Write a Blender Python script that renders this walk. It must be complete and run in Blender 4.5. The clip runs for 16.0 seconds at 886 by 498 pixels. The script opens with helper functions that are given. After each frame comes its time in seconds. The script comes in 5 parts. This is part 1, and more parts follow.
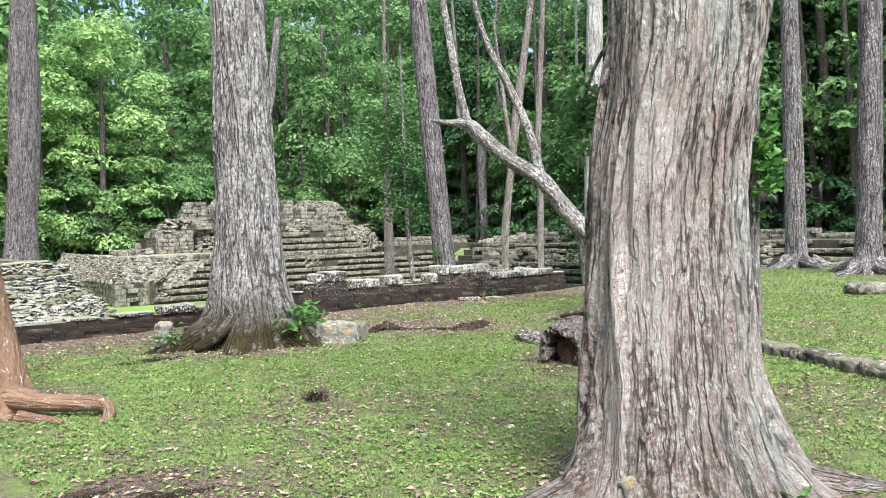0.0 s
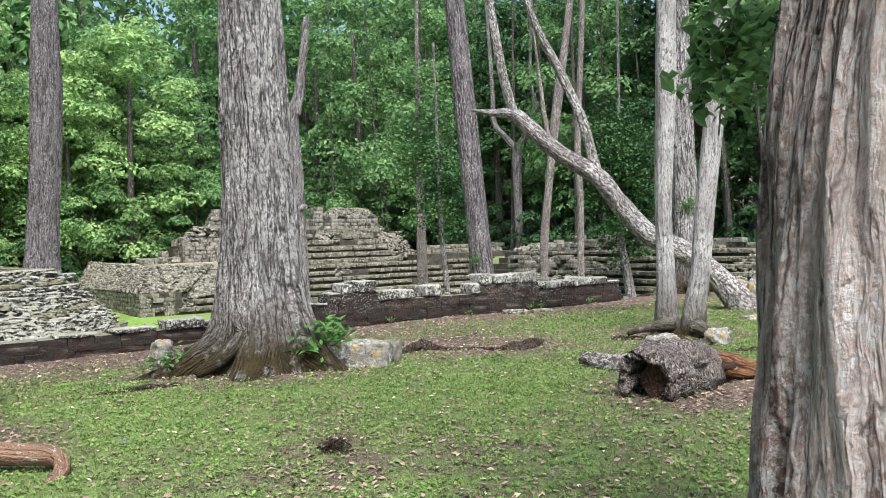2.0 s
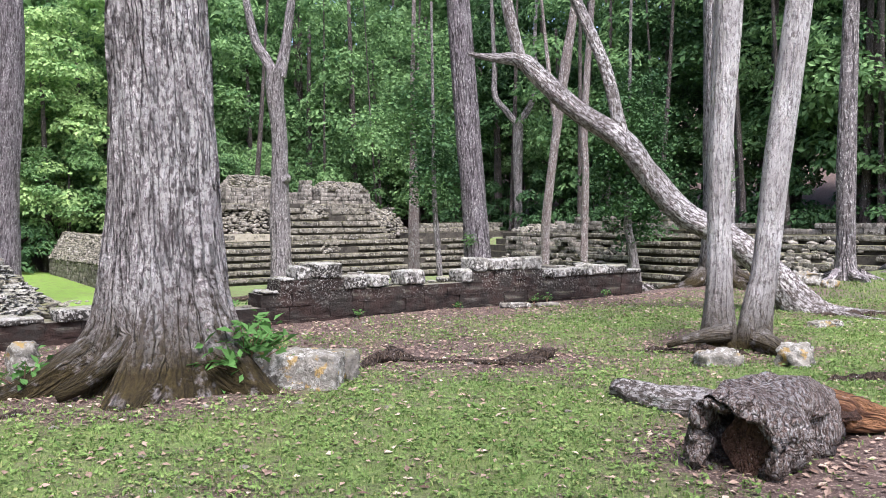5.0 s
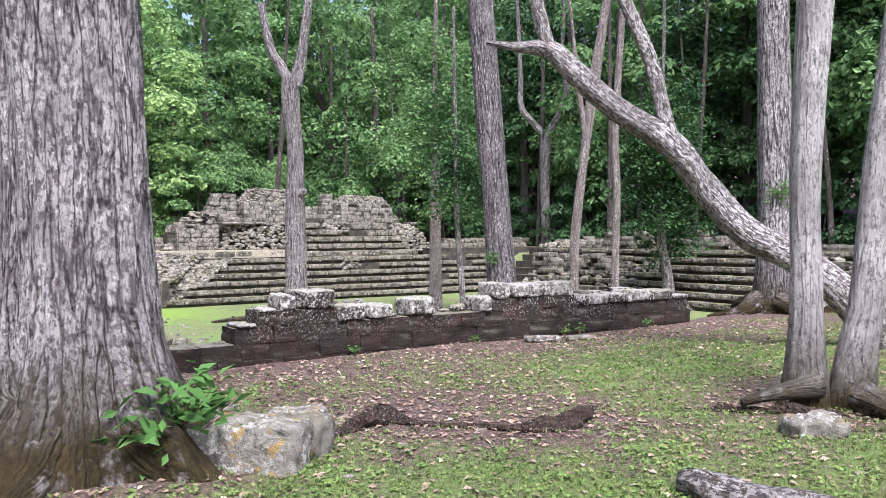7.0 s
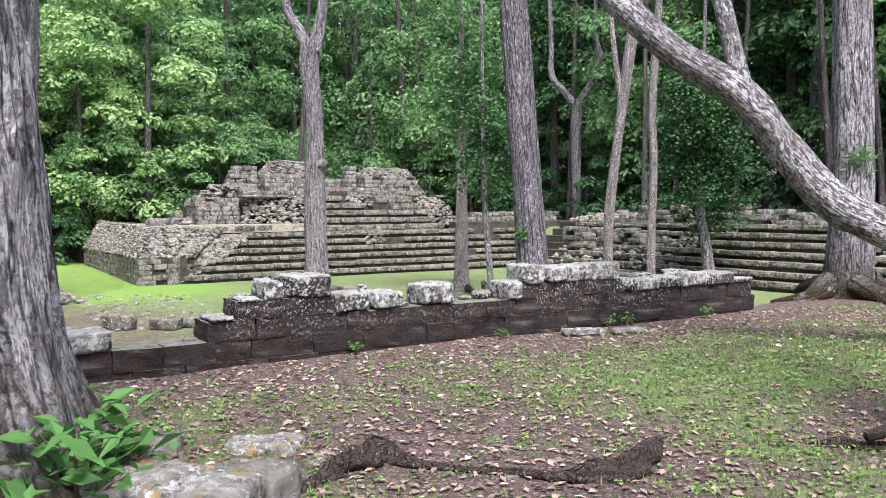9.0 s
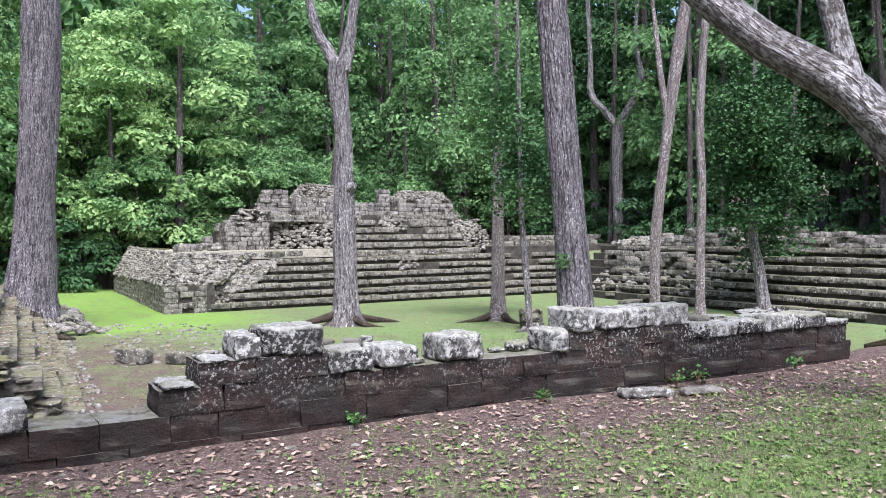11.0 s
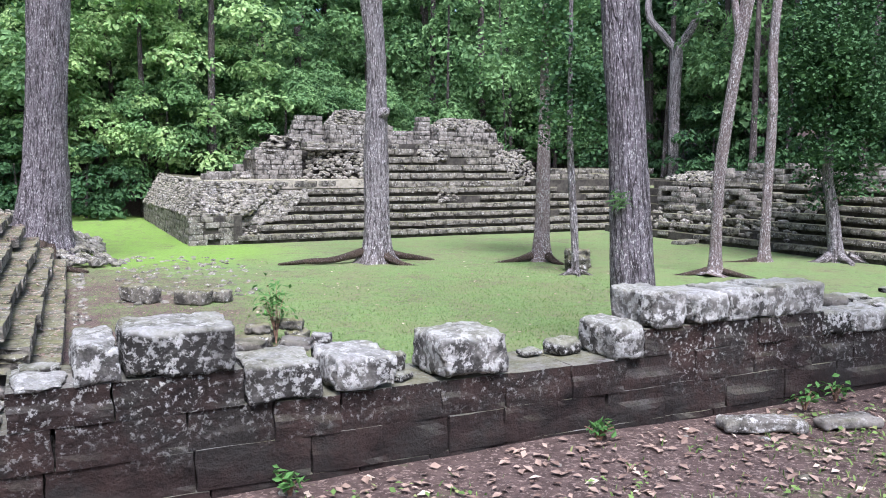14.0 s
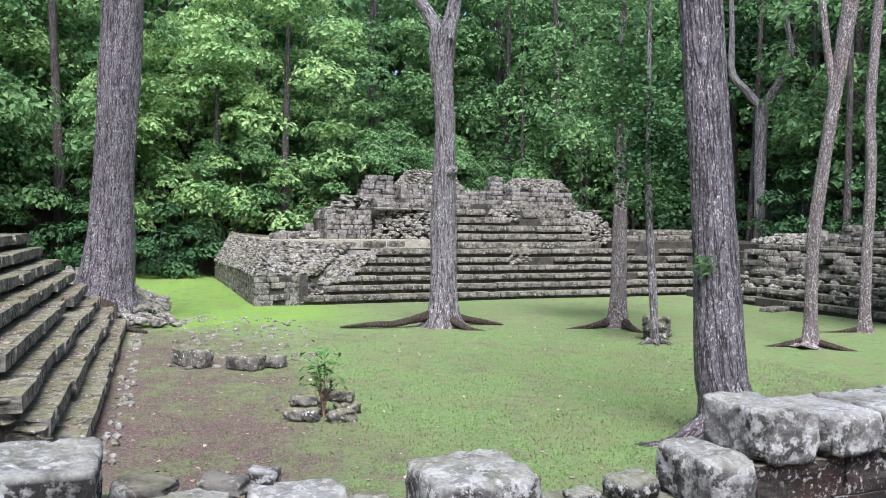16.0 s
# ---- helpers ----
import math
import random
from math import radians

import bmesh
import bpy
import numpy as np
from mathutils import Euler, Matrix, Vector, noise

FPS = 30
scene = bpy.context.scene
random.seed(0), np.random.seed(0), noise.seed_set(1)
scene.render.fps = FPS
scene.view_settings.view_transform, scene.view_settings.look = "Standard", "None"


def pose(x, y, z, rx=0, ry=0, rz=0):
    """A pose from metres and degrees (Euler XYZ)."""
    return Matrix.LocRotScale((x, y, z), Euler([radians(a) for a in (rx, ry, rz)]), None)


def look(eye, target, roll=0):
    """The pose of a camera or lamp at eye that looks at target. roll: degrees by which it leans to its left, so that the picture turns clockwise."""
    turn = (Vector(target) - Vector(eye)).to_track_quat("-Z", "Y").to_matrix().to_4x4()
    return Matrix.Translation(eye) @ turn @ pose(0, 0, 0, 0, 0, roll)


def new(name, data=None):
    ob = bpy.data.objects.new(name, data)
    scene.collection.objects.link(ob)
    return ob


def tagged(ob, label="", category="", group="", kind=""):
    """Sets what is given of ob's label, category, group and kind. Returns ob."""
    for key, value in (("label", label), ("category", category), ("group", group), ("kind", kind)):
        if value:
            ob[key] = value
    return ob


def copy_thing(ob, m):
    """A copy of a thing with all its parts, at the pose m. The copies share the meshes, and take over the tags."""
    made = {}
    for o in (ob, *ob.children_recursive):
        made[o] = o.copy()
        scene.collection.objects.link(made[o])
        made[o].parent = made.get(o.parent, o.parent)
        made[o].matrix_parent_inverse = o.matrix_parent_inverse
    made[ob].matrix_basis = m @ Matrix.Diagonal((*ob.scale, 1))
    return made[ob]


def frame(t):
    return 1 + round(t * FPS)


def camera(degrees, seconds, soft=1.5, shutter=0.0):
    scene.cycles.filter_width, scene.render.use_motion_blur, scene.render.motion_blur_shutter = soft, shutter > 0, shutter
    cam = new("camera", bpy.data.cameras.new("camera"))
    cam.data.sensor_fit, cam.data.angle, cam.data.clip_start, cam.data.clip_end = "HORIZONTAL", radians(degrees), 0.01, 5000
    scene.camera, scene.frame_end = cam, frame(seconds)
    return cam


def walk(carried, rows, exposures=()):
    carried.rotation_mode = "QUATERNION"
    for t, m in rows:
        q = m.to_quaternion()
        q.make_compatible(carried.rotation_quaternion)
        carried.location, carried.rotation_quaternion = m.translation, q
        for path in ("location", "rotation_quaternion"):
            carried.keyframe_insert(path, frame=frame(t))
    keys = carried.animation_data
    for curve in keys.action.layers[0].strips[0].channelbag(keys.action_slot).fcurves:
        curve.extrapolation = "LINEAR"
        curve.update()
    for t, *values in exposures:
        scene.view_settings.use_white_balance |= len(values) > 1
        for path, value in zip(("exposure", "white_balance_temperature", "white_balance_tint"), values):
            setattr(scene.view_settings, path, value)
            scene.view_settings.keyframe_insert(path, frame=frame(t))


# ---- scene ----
cam = camera(54.6, 16.0, soft=0.95)
PATH = [
    (0, (0.857, -0.271, 1.798), (0.719, 1.723, 1.757), -1.8),
    (0.5, (0.744, 0.125, 1.751), (0.497, 2.11, 1.726), -1.5),
    (1, (0.644, 0.557, 1.738), (0.379, 2.54, 1.729), -1.8),
    (1.5, (0.592, 1.058, 1.728), (0.331, 3.041, 1.716), -1.8),
    (2, (0.537, 1.575, 1.722), (0.327, 3.564, 1.704), -1.9),
    (2.5, (0.551, 2.048, 1.705), (0.368, 4.039, 1.679), -1.0),
    (3, (0.567, 2.493, 1.707), (0.357, 4.482, 1.668), -0.1),
    (3.2, (0.557, 2.666, 1.703), (0.338, 4.653, 1.652), -0.1),
    (5.3, (0.399, 4.711, 1.666), (0.197, 6.7, 1.599), -0.4),
    (5.5, (0.402, 4.911, 1.682), (0.181, 6.898, 1.624), 0.3),
    (6, (0.378, 5.335, 1.674), (0.123, 7.318, 1.62), 1.1),
    (6.5, (0.349, 5.77, 1.696), (0.109, 7.755, 1.647), 0.3),
    (7, (0.372, 6.218, 1.711), (0.106, 8.2, 1.678), -0.4),
    (7.5, (0.341, 6.62, 1.684), (0.062, 8.6, 1.626), -0.8),
    (8, (0.3, 7.022, 1.695), (0.035, 9.002, 1.619), -1.3),
    (8.5, (0.289, 7.437, 1.706), (-0.011, 9.412, 1.623), -0.8),
    (9, (0.218, 7.868, 1.703), (-0.113, 9.838, 1.609), -0.4),
    (9.5, (0.187, 8.24, 1.719), (-0.149, 10.209, 1.626), -0.9),
    (10, (0.181, 8.708, 1.756), (-0.196, 10.67, 1.682), -0.2),
    (10.2, (0.158, 8.891, 1.751), (-0.238, 10.85, 1.684), -0.1),
    (12.3, (-0.138, 10.559, 1.789), (-0.562, 12.514, 1.771), -0.9),
    (12.5, (-0.163, 10.747, 1.766), (-0.6, 12.698, 1.722), -0.5),
    (13, (-0.191, 11.167, 1.772), (-0.685, 13.102, 1.665), 0.6),
    (13.5, (-0.266, 11.611, 1.776), (-0.773, 13.538, 1.599), 0.4),
    (14, (-0.284, 11.978, 1.791), (-0.802, 13.9, 1.59), 0.2),
    (14.5, (-0.279, 12.321, 1.791), (-0.835, 14.233, 1.609), 0.1),
    (15, (-0.365, 12.601, 1.764), (-0.938, 14.509, 1.591), -0.7),
    (15.5, (-0.404, 12.938, 1.757), (-1.028, 14.836, 1.664), -0.0),
    (16, (-0.419, 13.334, 1.766), (-1.11, 15.21, 1.705), 0.5),
]
walk(cam, [(t, look(eye, target, roll)) for t, eye, target, roll in PATH], exposures=((0.0, 1.44, 6150, 8), (1.2, 1.20, 6150, 9), (3.0, 1.12, 6100, 11), (6.0, 1.32, 5950, 23), (9.0, 1.28, 5850, 19), (12.5, 1.22, 5550, 20), (15.5, 1.30, 5550, 21), (16.0, 1.10, 5650, 17)))

# ---- light ----
world = bpy.data.worlds.new("sky")
scene.world = world
world.use_nodes = True
wt = world.node_tree
sky = wt.nodes.new("ShaderNodeTexSky")
sky.sky_type, sky.sun_disc = "NISHITA", False
sky.sun_elevation, sky.sun_rotation = radians(58), radians(156)
sky.air_density, sky.dust_density, sky.ozone_density = 1.0, 4.0, 1.0
wt.links.new(sky.outputs[0], wt.nodes["Background"].inputs[0])
wt.nodes["Background"].inputs[1].default_value = 0.12
sun = new("sun", bpy.data.lights.new("sun", "SUN"))
sun.data.energy, sun.data.angle, sun.data.color = 3.0, radians(26), (1.0, 0.97, 0.92)
sun.matrix_world = look((6.9, -15.4, 27), (0, 0, 0))


# ---- helpers ----
rnd = random.Random(7)
COURT = pose(-0.5, 16.6, 0, 0, 0, 41.35)      # u along the terrace wall, v into the court
FLOOR = -1.6


def court(u, v, z=0.0):
    return COURT @ Vector((u, v, z))


def to_uv(x, y):
    return ((x + 0.5) * 0.7507 + (y - 16.6) * 0.6607, -(x + 0.5) * 0.6607 + (y - 16.6) * 0.7507)


def np_mesh(name, verts, faces, smooth=False):
    """A mesh from an array of corners and an array of triangles or quads."""
    verts, faces = np.asarray(verts, np.float32), np.asarray(faces, np.int32)
    k = faces.shape[1]
    me = bpy.data.meshes.new(name)
    me.vertices.add(len(verts))
    me.vertices.foreach_set("co", verts.ravel())
    me.loops.add(faces.size)
    me.loops.foreach_set("vertex_index", faces.ravel())
    me.polygons.add(len(faces))
    me.polygons.foreach_set("loop_start", np.arange(0, faces.size, k, dtype=np.int32))
    me.polygons.foreach_set("loop_total", np.full(len(faces), k, np.int32))
    me.polygons.foreach_set("use_smooth", np.full(len(faces), smooth))
    me.update()
    me.validate()
    return me


def put(name, me, material, parent=None, label=""):
    if material and not me.materials:
        me.materials.append(material)
    ob = new(name, me)
    ob.parent = parent
    if label:
        ob["label"] = label
    return ob


def part(name, bm, material, parent, label=""):
    me = bpy.data.meshes.new(name)
    bm.to_mesh(me)
    bm.free()
    return put(name, me, material, parent, label)


def empty(name, m=None):
    ob = new(name)
    ob.empty_display_size = 0.2
    if m is not None:
        ob.matrix_world = m
    return ob


# ---- materials ----
def shader(name, rough=0.9):
    m = bpy.data.materials.new(name)
    m.use_nodes = True
    b = m.node_tree.nodes["Principled BSDF"]
    b.inputs["Roughness"].default_value = rough
    b.inputs["Specular IOR Level"].default_value = 0.25
    return m, m.node_tree, b


def node(nt, kind, ins=(), operation="", data_type="", blend_type="", attribute_name="", feature=""):
    n = nt.nodes.new(kind)
    if operation:
        n.operation = operation
    if data_type:
        n.data_type, n.blend_type = data_type, blend_type
    if feature:
        n.feature = feature
    if attribute_name:
        n.attribute_name = attribute_name
    for k, v in dict(ins).items():
        if isinstance(v, bpy.types.NodeSocket):
            nt.links.new(v, n.inputs[k])
        else:
            n.inputs[k].default_value = v
    return n


def noise_fac(nt, vec, scale, detail=5.0, rough=0.6, lo=0.35, hi=0.65):
    n = node(nt, "ShaderNodeTexNoise", {"Vector": vec, "Scale": scale, "Detail": detail, "Roughness": rough})
    r = node(nt, "ShaderNodeMapRange", {"Value": n.outputs["Fac"], "From Min": lo, "From Max": hi})
    return r.outputs[0]


def mix(nt, fac, a, b, blend="MIX"):
    n = node(nt, "ShaderNodeMix", {0: fac}, data_type="RGBA", blend_type=blend)
    for i, c in ((6, a), (7, b)):
        if isinstance(c, bpy.types.NodeSocket):
            nt.links.new(c, n.inputs[i])
        else:
            n.inputs[i].default_value = (*c, 1)
    return n.outputs[2]


def times(nt, a, b, op="MULTIPLY"):
    return node(nt, "ShaderNodeMath", {0: a, 1: b}, operation=op).outputs[0]


def bump(nt, b, height, strength, dist):
    n = node(nt, "ShaderNodeBump", {"Height": height, "Strength": strength, "Distance": dist})
    nt.links.new(n.outputs[0], b.inputs["Normal"])


def position(nt):
    return node(nt, "ShaderNodeNewGeometry").outputs["Position"]


def bark(name, dark, light, white=0.3, moss=0.0, grain=1.0, top=0.0, cracks=1.0, peeled=0.0, world_grain=False):
    """Furrowed bark that follows the stem: long ridges between dark furrows, pale lichen flecks, moss round the foot."""
    m, nt, b = shader(name, 0.95)
    pos = position(nt)
    g = pos if world_grain else node(nt, "ShaderNodeAttribute", attribute_name="grain").outputs["Vector"]
    wave = node(nt, "ShaderNodeTexNoise", {"Vector": g, "Scale": 6.0 * grain, "Detail": 3.0}).outputs["Color"]
    bent = node(nt, "ShaderNodeVectorMath", {0: g, 1: node(nt, "ShaderNodeVectorMath", {0: wave, 1: (0.035 / grain, 0.035 / grain, 0.035 / grain)}, operation="MULTIPLY").outputs[0]}, operation="ADD").outputs[0]

    def stretched(f):
        return node(nt, "ShaderNodeMapping", {"Vector": bent, "Scale": (1, 1, max(f, 0.6) if world_grain else f)}).outputs[0]

    def furrow(vec, scale, wide):
        n = node(nt, "ShaderNodeTexNoise", {"Vector": vec, "Scale": scale, "Detail": 2.0, "Roughness": 0.5}).outputs["Fac"]
        off = node(nt, "ShaderNodeMath", {0: times(nt, n, 0.5, "SUBTRACT")}, operation="ABSOLUTE").outputs[0]
        return node(nt, "ShaderNodeMapRange", {"Value": off, "From Min": 0.0, "From Max": wide}).outputs[0]

    deep = furrow(stretched(0.10), 17 * grain, 0.065)
    thin_ = furrow(stretched(0.14), 34 * grain, 0.10)
    breaks = noise_fac(nt, stretched(0.5), 30 * grain, 6, 0.7, 0.34, 0.58)
    plate = times(nt, deep, times(nt, times(nt, thin_, 0.5), 0.5, "ADD"))
    plate = times(nt, plate, times(nt, times(nt, breaks, 0.55), 0.45, "ADD"))
    plate = times(nt, times(nt, plate, cracks), 1 - cracks, "ADD")
    fine = noise_fac(nt, stretched(0.4), 80 * grain, 7, 0.75, 0.3, 0.7)
    ridge = times(nt, plate, times(nt, times(nt, fine, 0.5), 0.55, "ADD"))
    ridge = node(nt, "ShaderNodeMapRange", {"Value": ridge, "From Min": 0.06, "From Max": 0.52}).outputs[0]
    c = mix(nt, ridge, dark, light)
    c = mix(nt, times(nt, noise_fac(nt, stretched(0.5), 2.2, 5, 0.6), 0.45), c, [a * 0.5 for a in light])
    if peeled:
        zone = noise_fac(nt, stretched(0.12), 2.6, 4, 0.55, 0.47, 0.54)
        worn = noise_fac(nt, stretched(0.3), 11, 7, 0.7, 0.36, 0.52)
        c = mix(nt, times(nt, times(nt, zone, worn), peeled), c, mix(nt, fine, (0.50, 0.38, 0.34), (0.86, 0.76, 0.71)))
        red = noise_fac(nt, node(nt, "ShaderNodeMapping", {"Vector": bent, "Location": (3, 7, 1), "Scale": (1, 1, 0.13)}).outputs[0], 2.4, 5, 0.6, 0.53, 0.60)
        c = mix(nt, times(nt, red, 0.8), c, mix(nt, ridge, (0.035, 0.018, 0.014), (0.24, 0.145, 0.12)))
        grey = noise_fac(nt, node(nt, "ShaderNodeMapping", {"Vector": bent, "Location": (9, 2, 5), "Scale": (1, 1, 0.15)}).outputs[0], 2.7, 5, 0.6, 0.54, 0.60)
        c = mix(nt, times(nt, grey, 0.75), c, mix(nt, ridge, (0.10, 0.11, 0.10), (0.60, 0.62, 0.57)))
    spots = noise_fac(nt, node(nt, "ShaderNodeMapping", {"Vector": g, "Scale": (1, 1, 0.5)}).outputs[0], 42 * grain, 6, 0.75, 0.65 - 0.2 * white, 0.68 - 0.18 * white)
    patch = noise_fac(nt, g, 2.4, 4, 0.6, 0.36, 0.6)
    c = mix(nt, times(nt, times(nt, spots, times(nt, times(nt, patch, 0.6), 0.4, "ADD")), times(nt, times(nt, ridge, 0.8), 0.2, "ADD")), c, (0.76, 0.74, 0.72))
    if moss:
        z = node(nt, "ShaderNodeSeparateXYZ", {0: pos}).outputs[2]
        low = node(nt, "ShaderNodeMapRange", {"Value": z, "From Min": top + 0.9, "From Max": top + 0.1}).outputs[0]
        tuft = noise_fac(nt, pos, 4, 6, 0.65, 0.26, 0.46)
        c = mix(nt, times(nt, times(nt, low, tuft), moss), c, mix(nt, fine, (0.020, 0.014, 0.008), (0.085, 0.066, 0.022)))
    nt.links.new(c, b.inputs["Base Color"])
    bump(nt, b, times(nt, plate, times(nt, fine, 0.3), "ADD"), 1.0, 0.08)
    return m


def stone(name, a, bcol, white=0.3, black=0.3, moss=0.3, size=1.0, red=0.0, speck=1.0, ochre=0.0, crest=None, bleach=0.0, vary=0.35):
    """Weathered limestone or tuff: blotchy, pale lichen, black algae, moss on the upper faces."""
    m, nt, b = shader(name, 0.95)
    pos = position(nt)
    info = node(nt, "ShaderNodeObjectInfo").outputs["Random"]
    c = mix(nt, noise_fac(nt, pos, 5 * size, 8, 0.65, 0.3, 0.7), a, bcol)
    c = mix(nt, times(nt, info, vary), c, [x * 0.5 for x in a])
    if red:
        c = mix(nt, times(nt, noise_fac(nt, pos, 1.7, 5, 0.6, 0.42, 0.62), red), c, (0.20, 0.10, 0.07))
    dark = noise_fac(nt, pos, 3.1 * size, 9, 0.7, 0.62 - 0.25 * black, 0.72 - 0.2 * black)
    c = mix(nt, times(nt, dark, 0.85), c, (0.028, 0.026, 0.022))
    up = node(nt, "ShaderNodeSeparateXYZ", {0: node(nt, "ShaderNodeNewGeometry").outputs["Normal"]}).outputs[2]
    top = node(nt, "ShaderNodeMapRange", {"Value": up, "From Min": 0.1, "From Max": 0.75}).outputs[0]
    pale = noise_fac(nt, pos, 7.5 * size * speck, 9, 0.72, 0.66 - 0.22 * white, 0.71 - 0.2 * white)
    pale = times(nt, pale, noise_fac(nt, pos, 1.9, 5, 0.65, 0.55 - 0.3 * white, 0.68 - 0.2 * white))
    if crest:
        z = node(nt, "ShaderNodeSeparateXYZ", {0: pos}).outputs[2]
        wavy = times(nt, z, times(nt, noise_fac(nt, pos, 1.4, 4, 0.6, 0.2, 0.8), 0.35), "ADD")
        pale = times(nt, pale, node(nt, "ShaderNodeMapRange", {"Value": wavy, "From Min": crest[0], "From Max": crest[1]}).outputs[0])
    if bleach:
        pale = times(nt, pale, times(nt, times(nt, top, noise_fac(nt, pos, 9, 7, 0.7, 0.3, 0.55)), bleach), "MAXIMUM")
    c = mix(nt, times(nt, pale, 0.9), c, mix(nt, noise_fac(nt, pos, 40 * size, 4, 0.6), (0.50, 0.50, 0.44), (0.74, 0.73, 0.69)))
    if ochre:
        c = mix(nt, times(nt, noise_fac(nt, pos, 6.5, 6, 0.65, 0.56, 0.62), ochre), c, (0.42, 0.27, 0.07))
    green = noise_fac(nt, pos, 2.3, 7, 0.65, 0.36, 0.6)
    c = mix(nt, times(nt, times(nt, green, times(nt, top, 0.7)), moss), c, (0.17, 0.17, 0.06))
    nt.links.new(c, b.inputs["Base Color"])
    grain = noise_fac(nt, pos, 22 * size, 8, 0.7, 0.2, 0.8)
    bump(nt, b, times(nt, grain, times(nt, pale, 0.2), "ADD"), 0.9, 0.025)
    return m


def leaves(name, dark, light, through_light=0.35, yellow=None, patch=0.35):
    m, nt, b = shader(name, 0.6)
    b.inputs["Specular IOR Level"].default_value = 0.15
    isl = node(nt, "ShaderNodeNewGeometry").outputs["Random Per Island"]
    pos = position(nt)
    big = noise_fac(nt, pos, patch, 4, 0.6, 0.38, 0.62)
    c = mix(nt, times(nt, times(nt, isl, 0.55), times(nt, big, 0.5), "ADD"), dark, light)
    if yellow:
        c = mix(nt, times(nt, node(nt, "ShaderNodeMath", {0: isl, 1: 0.9}, operation="GREATER_THAN").outputs[0], 0.6), c, yellow)
    nt.links.new(c, b.inputs["Base Color"])
    tr = node(nt, "ShaderNodeBsdfTranslucent", {"Color": c})
    ms = node(nt, "ShaderNodeMixShader", {0: through_light, 1: b.outputs[0], 2: tr.outputs[0]})
    nt.links.new(ms.outputs[0], nt.nodes["Material Output"].inputs[0])
    return m


def ground_material():
    """Short grass over brown earth with fallen leaves; the attribute "bare" says how worn a place is."""
    m, nt, b = shader("grass_and_earth", 1.0)
    pos = position(nt)
    bare = node(nt, "ShaderNodeAttribute", attribute_name="bare").outputs["Fac"]
    lawn_and_sun = node(nt, "ShaderNodeAttribute", attribute_name="lawn_and_sun").outputs["Fac"]
    grass = mix(nt, noise_fac(nt, pos, 26, 8, 0.75, 0.3, 0.7), (0.085, 0.14, 0.036), (0.225, 0.32, 0.098))
    grass = mix(nt, times(nt, noise_fac(nt, pos, 11, 6, 0.7, 0.5, 0.62), 0.55), grass, (0.05, 0.065, 0.022))
    grass = mix(nt, times(nt, noise_fac(nt, pos, 1.3, 5, 0.6), 0.4), grass, (0.19, 0.22, 0.07))
    lawn = mix(nt, noise_fac(nt, pos, 14, 9, 0.8, 0.3, 0.7), (0.095, 0.155, 0.045), (0.225, 0.32, 0.115))
    lawn = mix(nt, times(nt, noise_fac(nt, pos, 0.8, 7, 0.7, 0.42, 0.62), 0.7), lawn, (0.185, 0.195, 0.09))
    lawn = mix(nt, times(nt, noise_fac(nt, pos, 3.1, 7, 0.7, 0.55, 0.68), 0.5), lawn, (0.085, 0.115, 0.035))
    # Bright far-lawn tone that puts sunlight into the grass colour.
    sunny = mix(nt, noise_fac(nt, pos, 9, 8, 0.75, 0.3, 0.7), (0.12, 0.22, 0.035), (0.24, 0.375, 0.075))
    lawn = mix(nt, node(nt, "ShaderNodeMapRange", {"Value": lawn_and_sun, "From Min": 0.55, "From Max": 0.9}).outputs[0], lawn, sunny)
    grass = mix(nt, node(nt, "ShaderNodeMapRange", {"Value": lawn_and_sun, "From Min": 0.0, "From Max": 0.25}).outputs[0], grass, lawn)
    earth = mix(nt, noise_fac(nt, pos, 14, 9, 0.75, 0.3, 0.7), (0.042, 0.028, 0.023), (0.185, 0.13, 0.108))
    earth = mix(nt, noise_fac(nt, pos, 45, 4, 0.6, 0.55, 0.62), earth, (0.29, 0.22, 0.18))
    edge = times(nt, noise_fac(nt, pos, 2.2, 9, 0.75, 0.25, 0.75), times(nt, noise_fac(nt, pos, 19, 6, 0.7, 0.3, 0.7), 0.55), "ADD")
    f = node(nt, "ShaderNodeMapRange", {"Value": times(nt, bare, times(nt, edge, 0.9), "ADD"), "From Min": 0.85, "From Max": 1.35}).outputs[0]
    c = mix(nt, f, grass, earth)
    nt.links.new(c, b.inputs["Base Color"])
    bump(nt, b, noise_fac(nt, pos, 30, 8, 0.7, 0.2, 0.8), 0.8, 0.04)
    return m


BARK_PALE = bark("pale_flaking_bark", (0.034, 0.016, 0.012), (0.56, 0.435, 0.39), 0.85, 0.5, 1.1, 0.1, 1.0, 0.95)
BARK_GREY = bark("grey_furrowed_bark", (0.032, 0.026, 0.026), (0.28, 0.247, 0.262), 0.6, 0.9, 0.7, -2.0, 1.0)
BARK_BIG = bark("grey_mossy_footed_bark", (0.017, 0.013, 0.012), (0.34, 0.298, 0.30), 0.98, 1.0, 0.8, 0.45, 1.0)
BARK_SPOT = bark("spotted_grey_bark", (0.08, 0.06, 0.053), (0.40, 0.365, 0.358), 1.1, 1.0, 0.7, 0.35, 0.6)
BARK_FAR = bark("slender_grey_bark", (0.038, 0.031, 0.029), (0.32, 0.29, 0.287), 0.6, 0.5, 0.6, -1.9, 0.95)
BARK_RUDDY = bark("slim_ruddy_bark", (0.055, 0.04, 0.035), (0.27, 0.215, 0.20), 0.65, 0.5, 0.7, -1.9, 0.7)
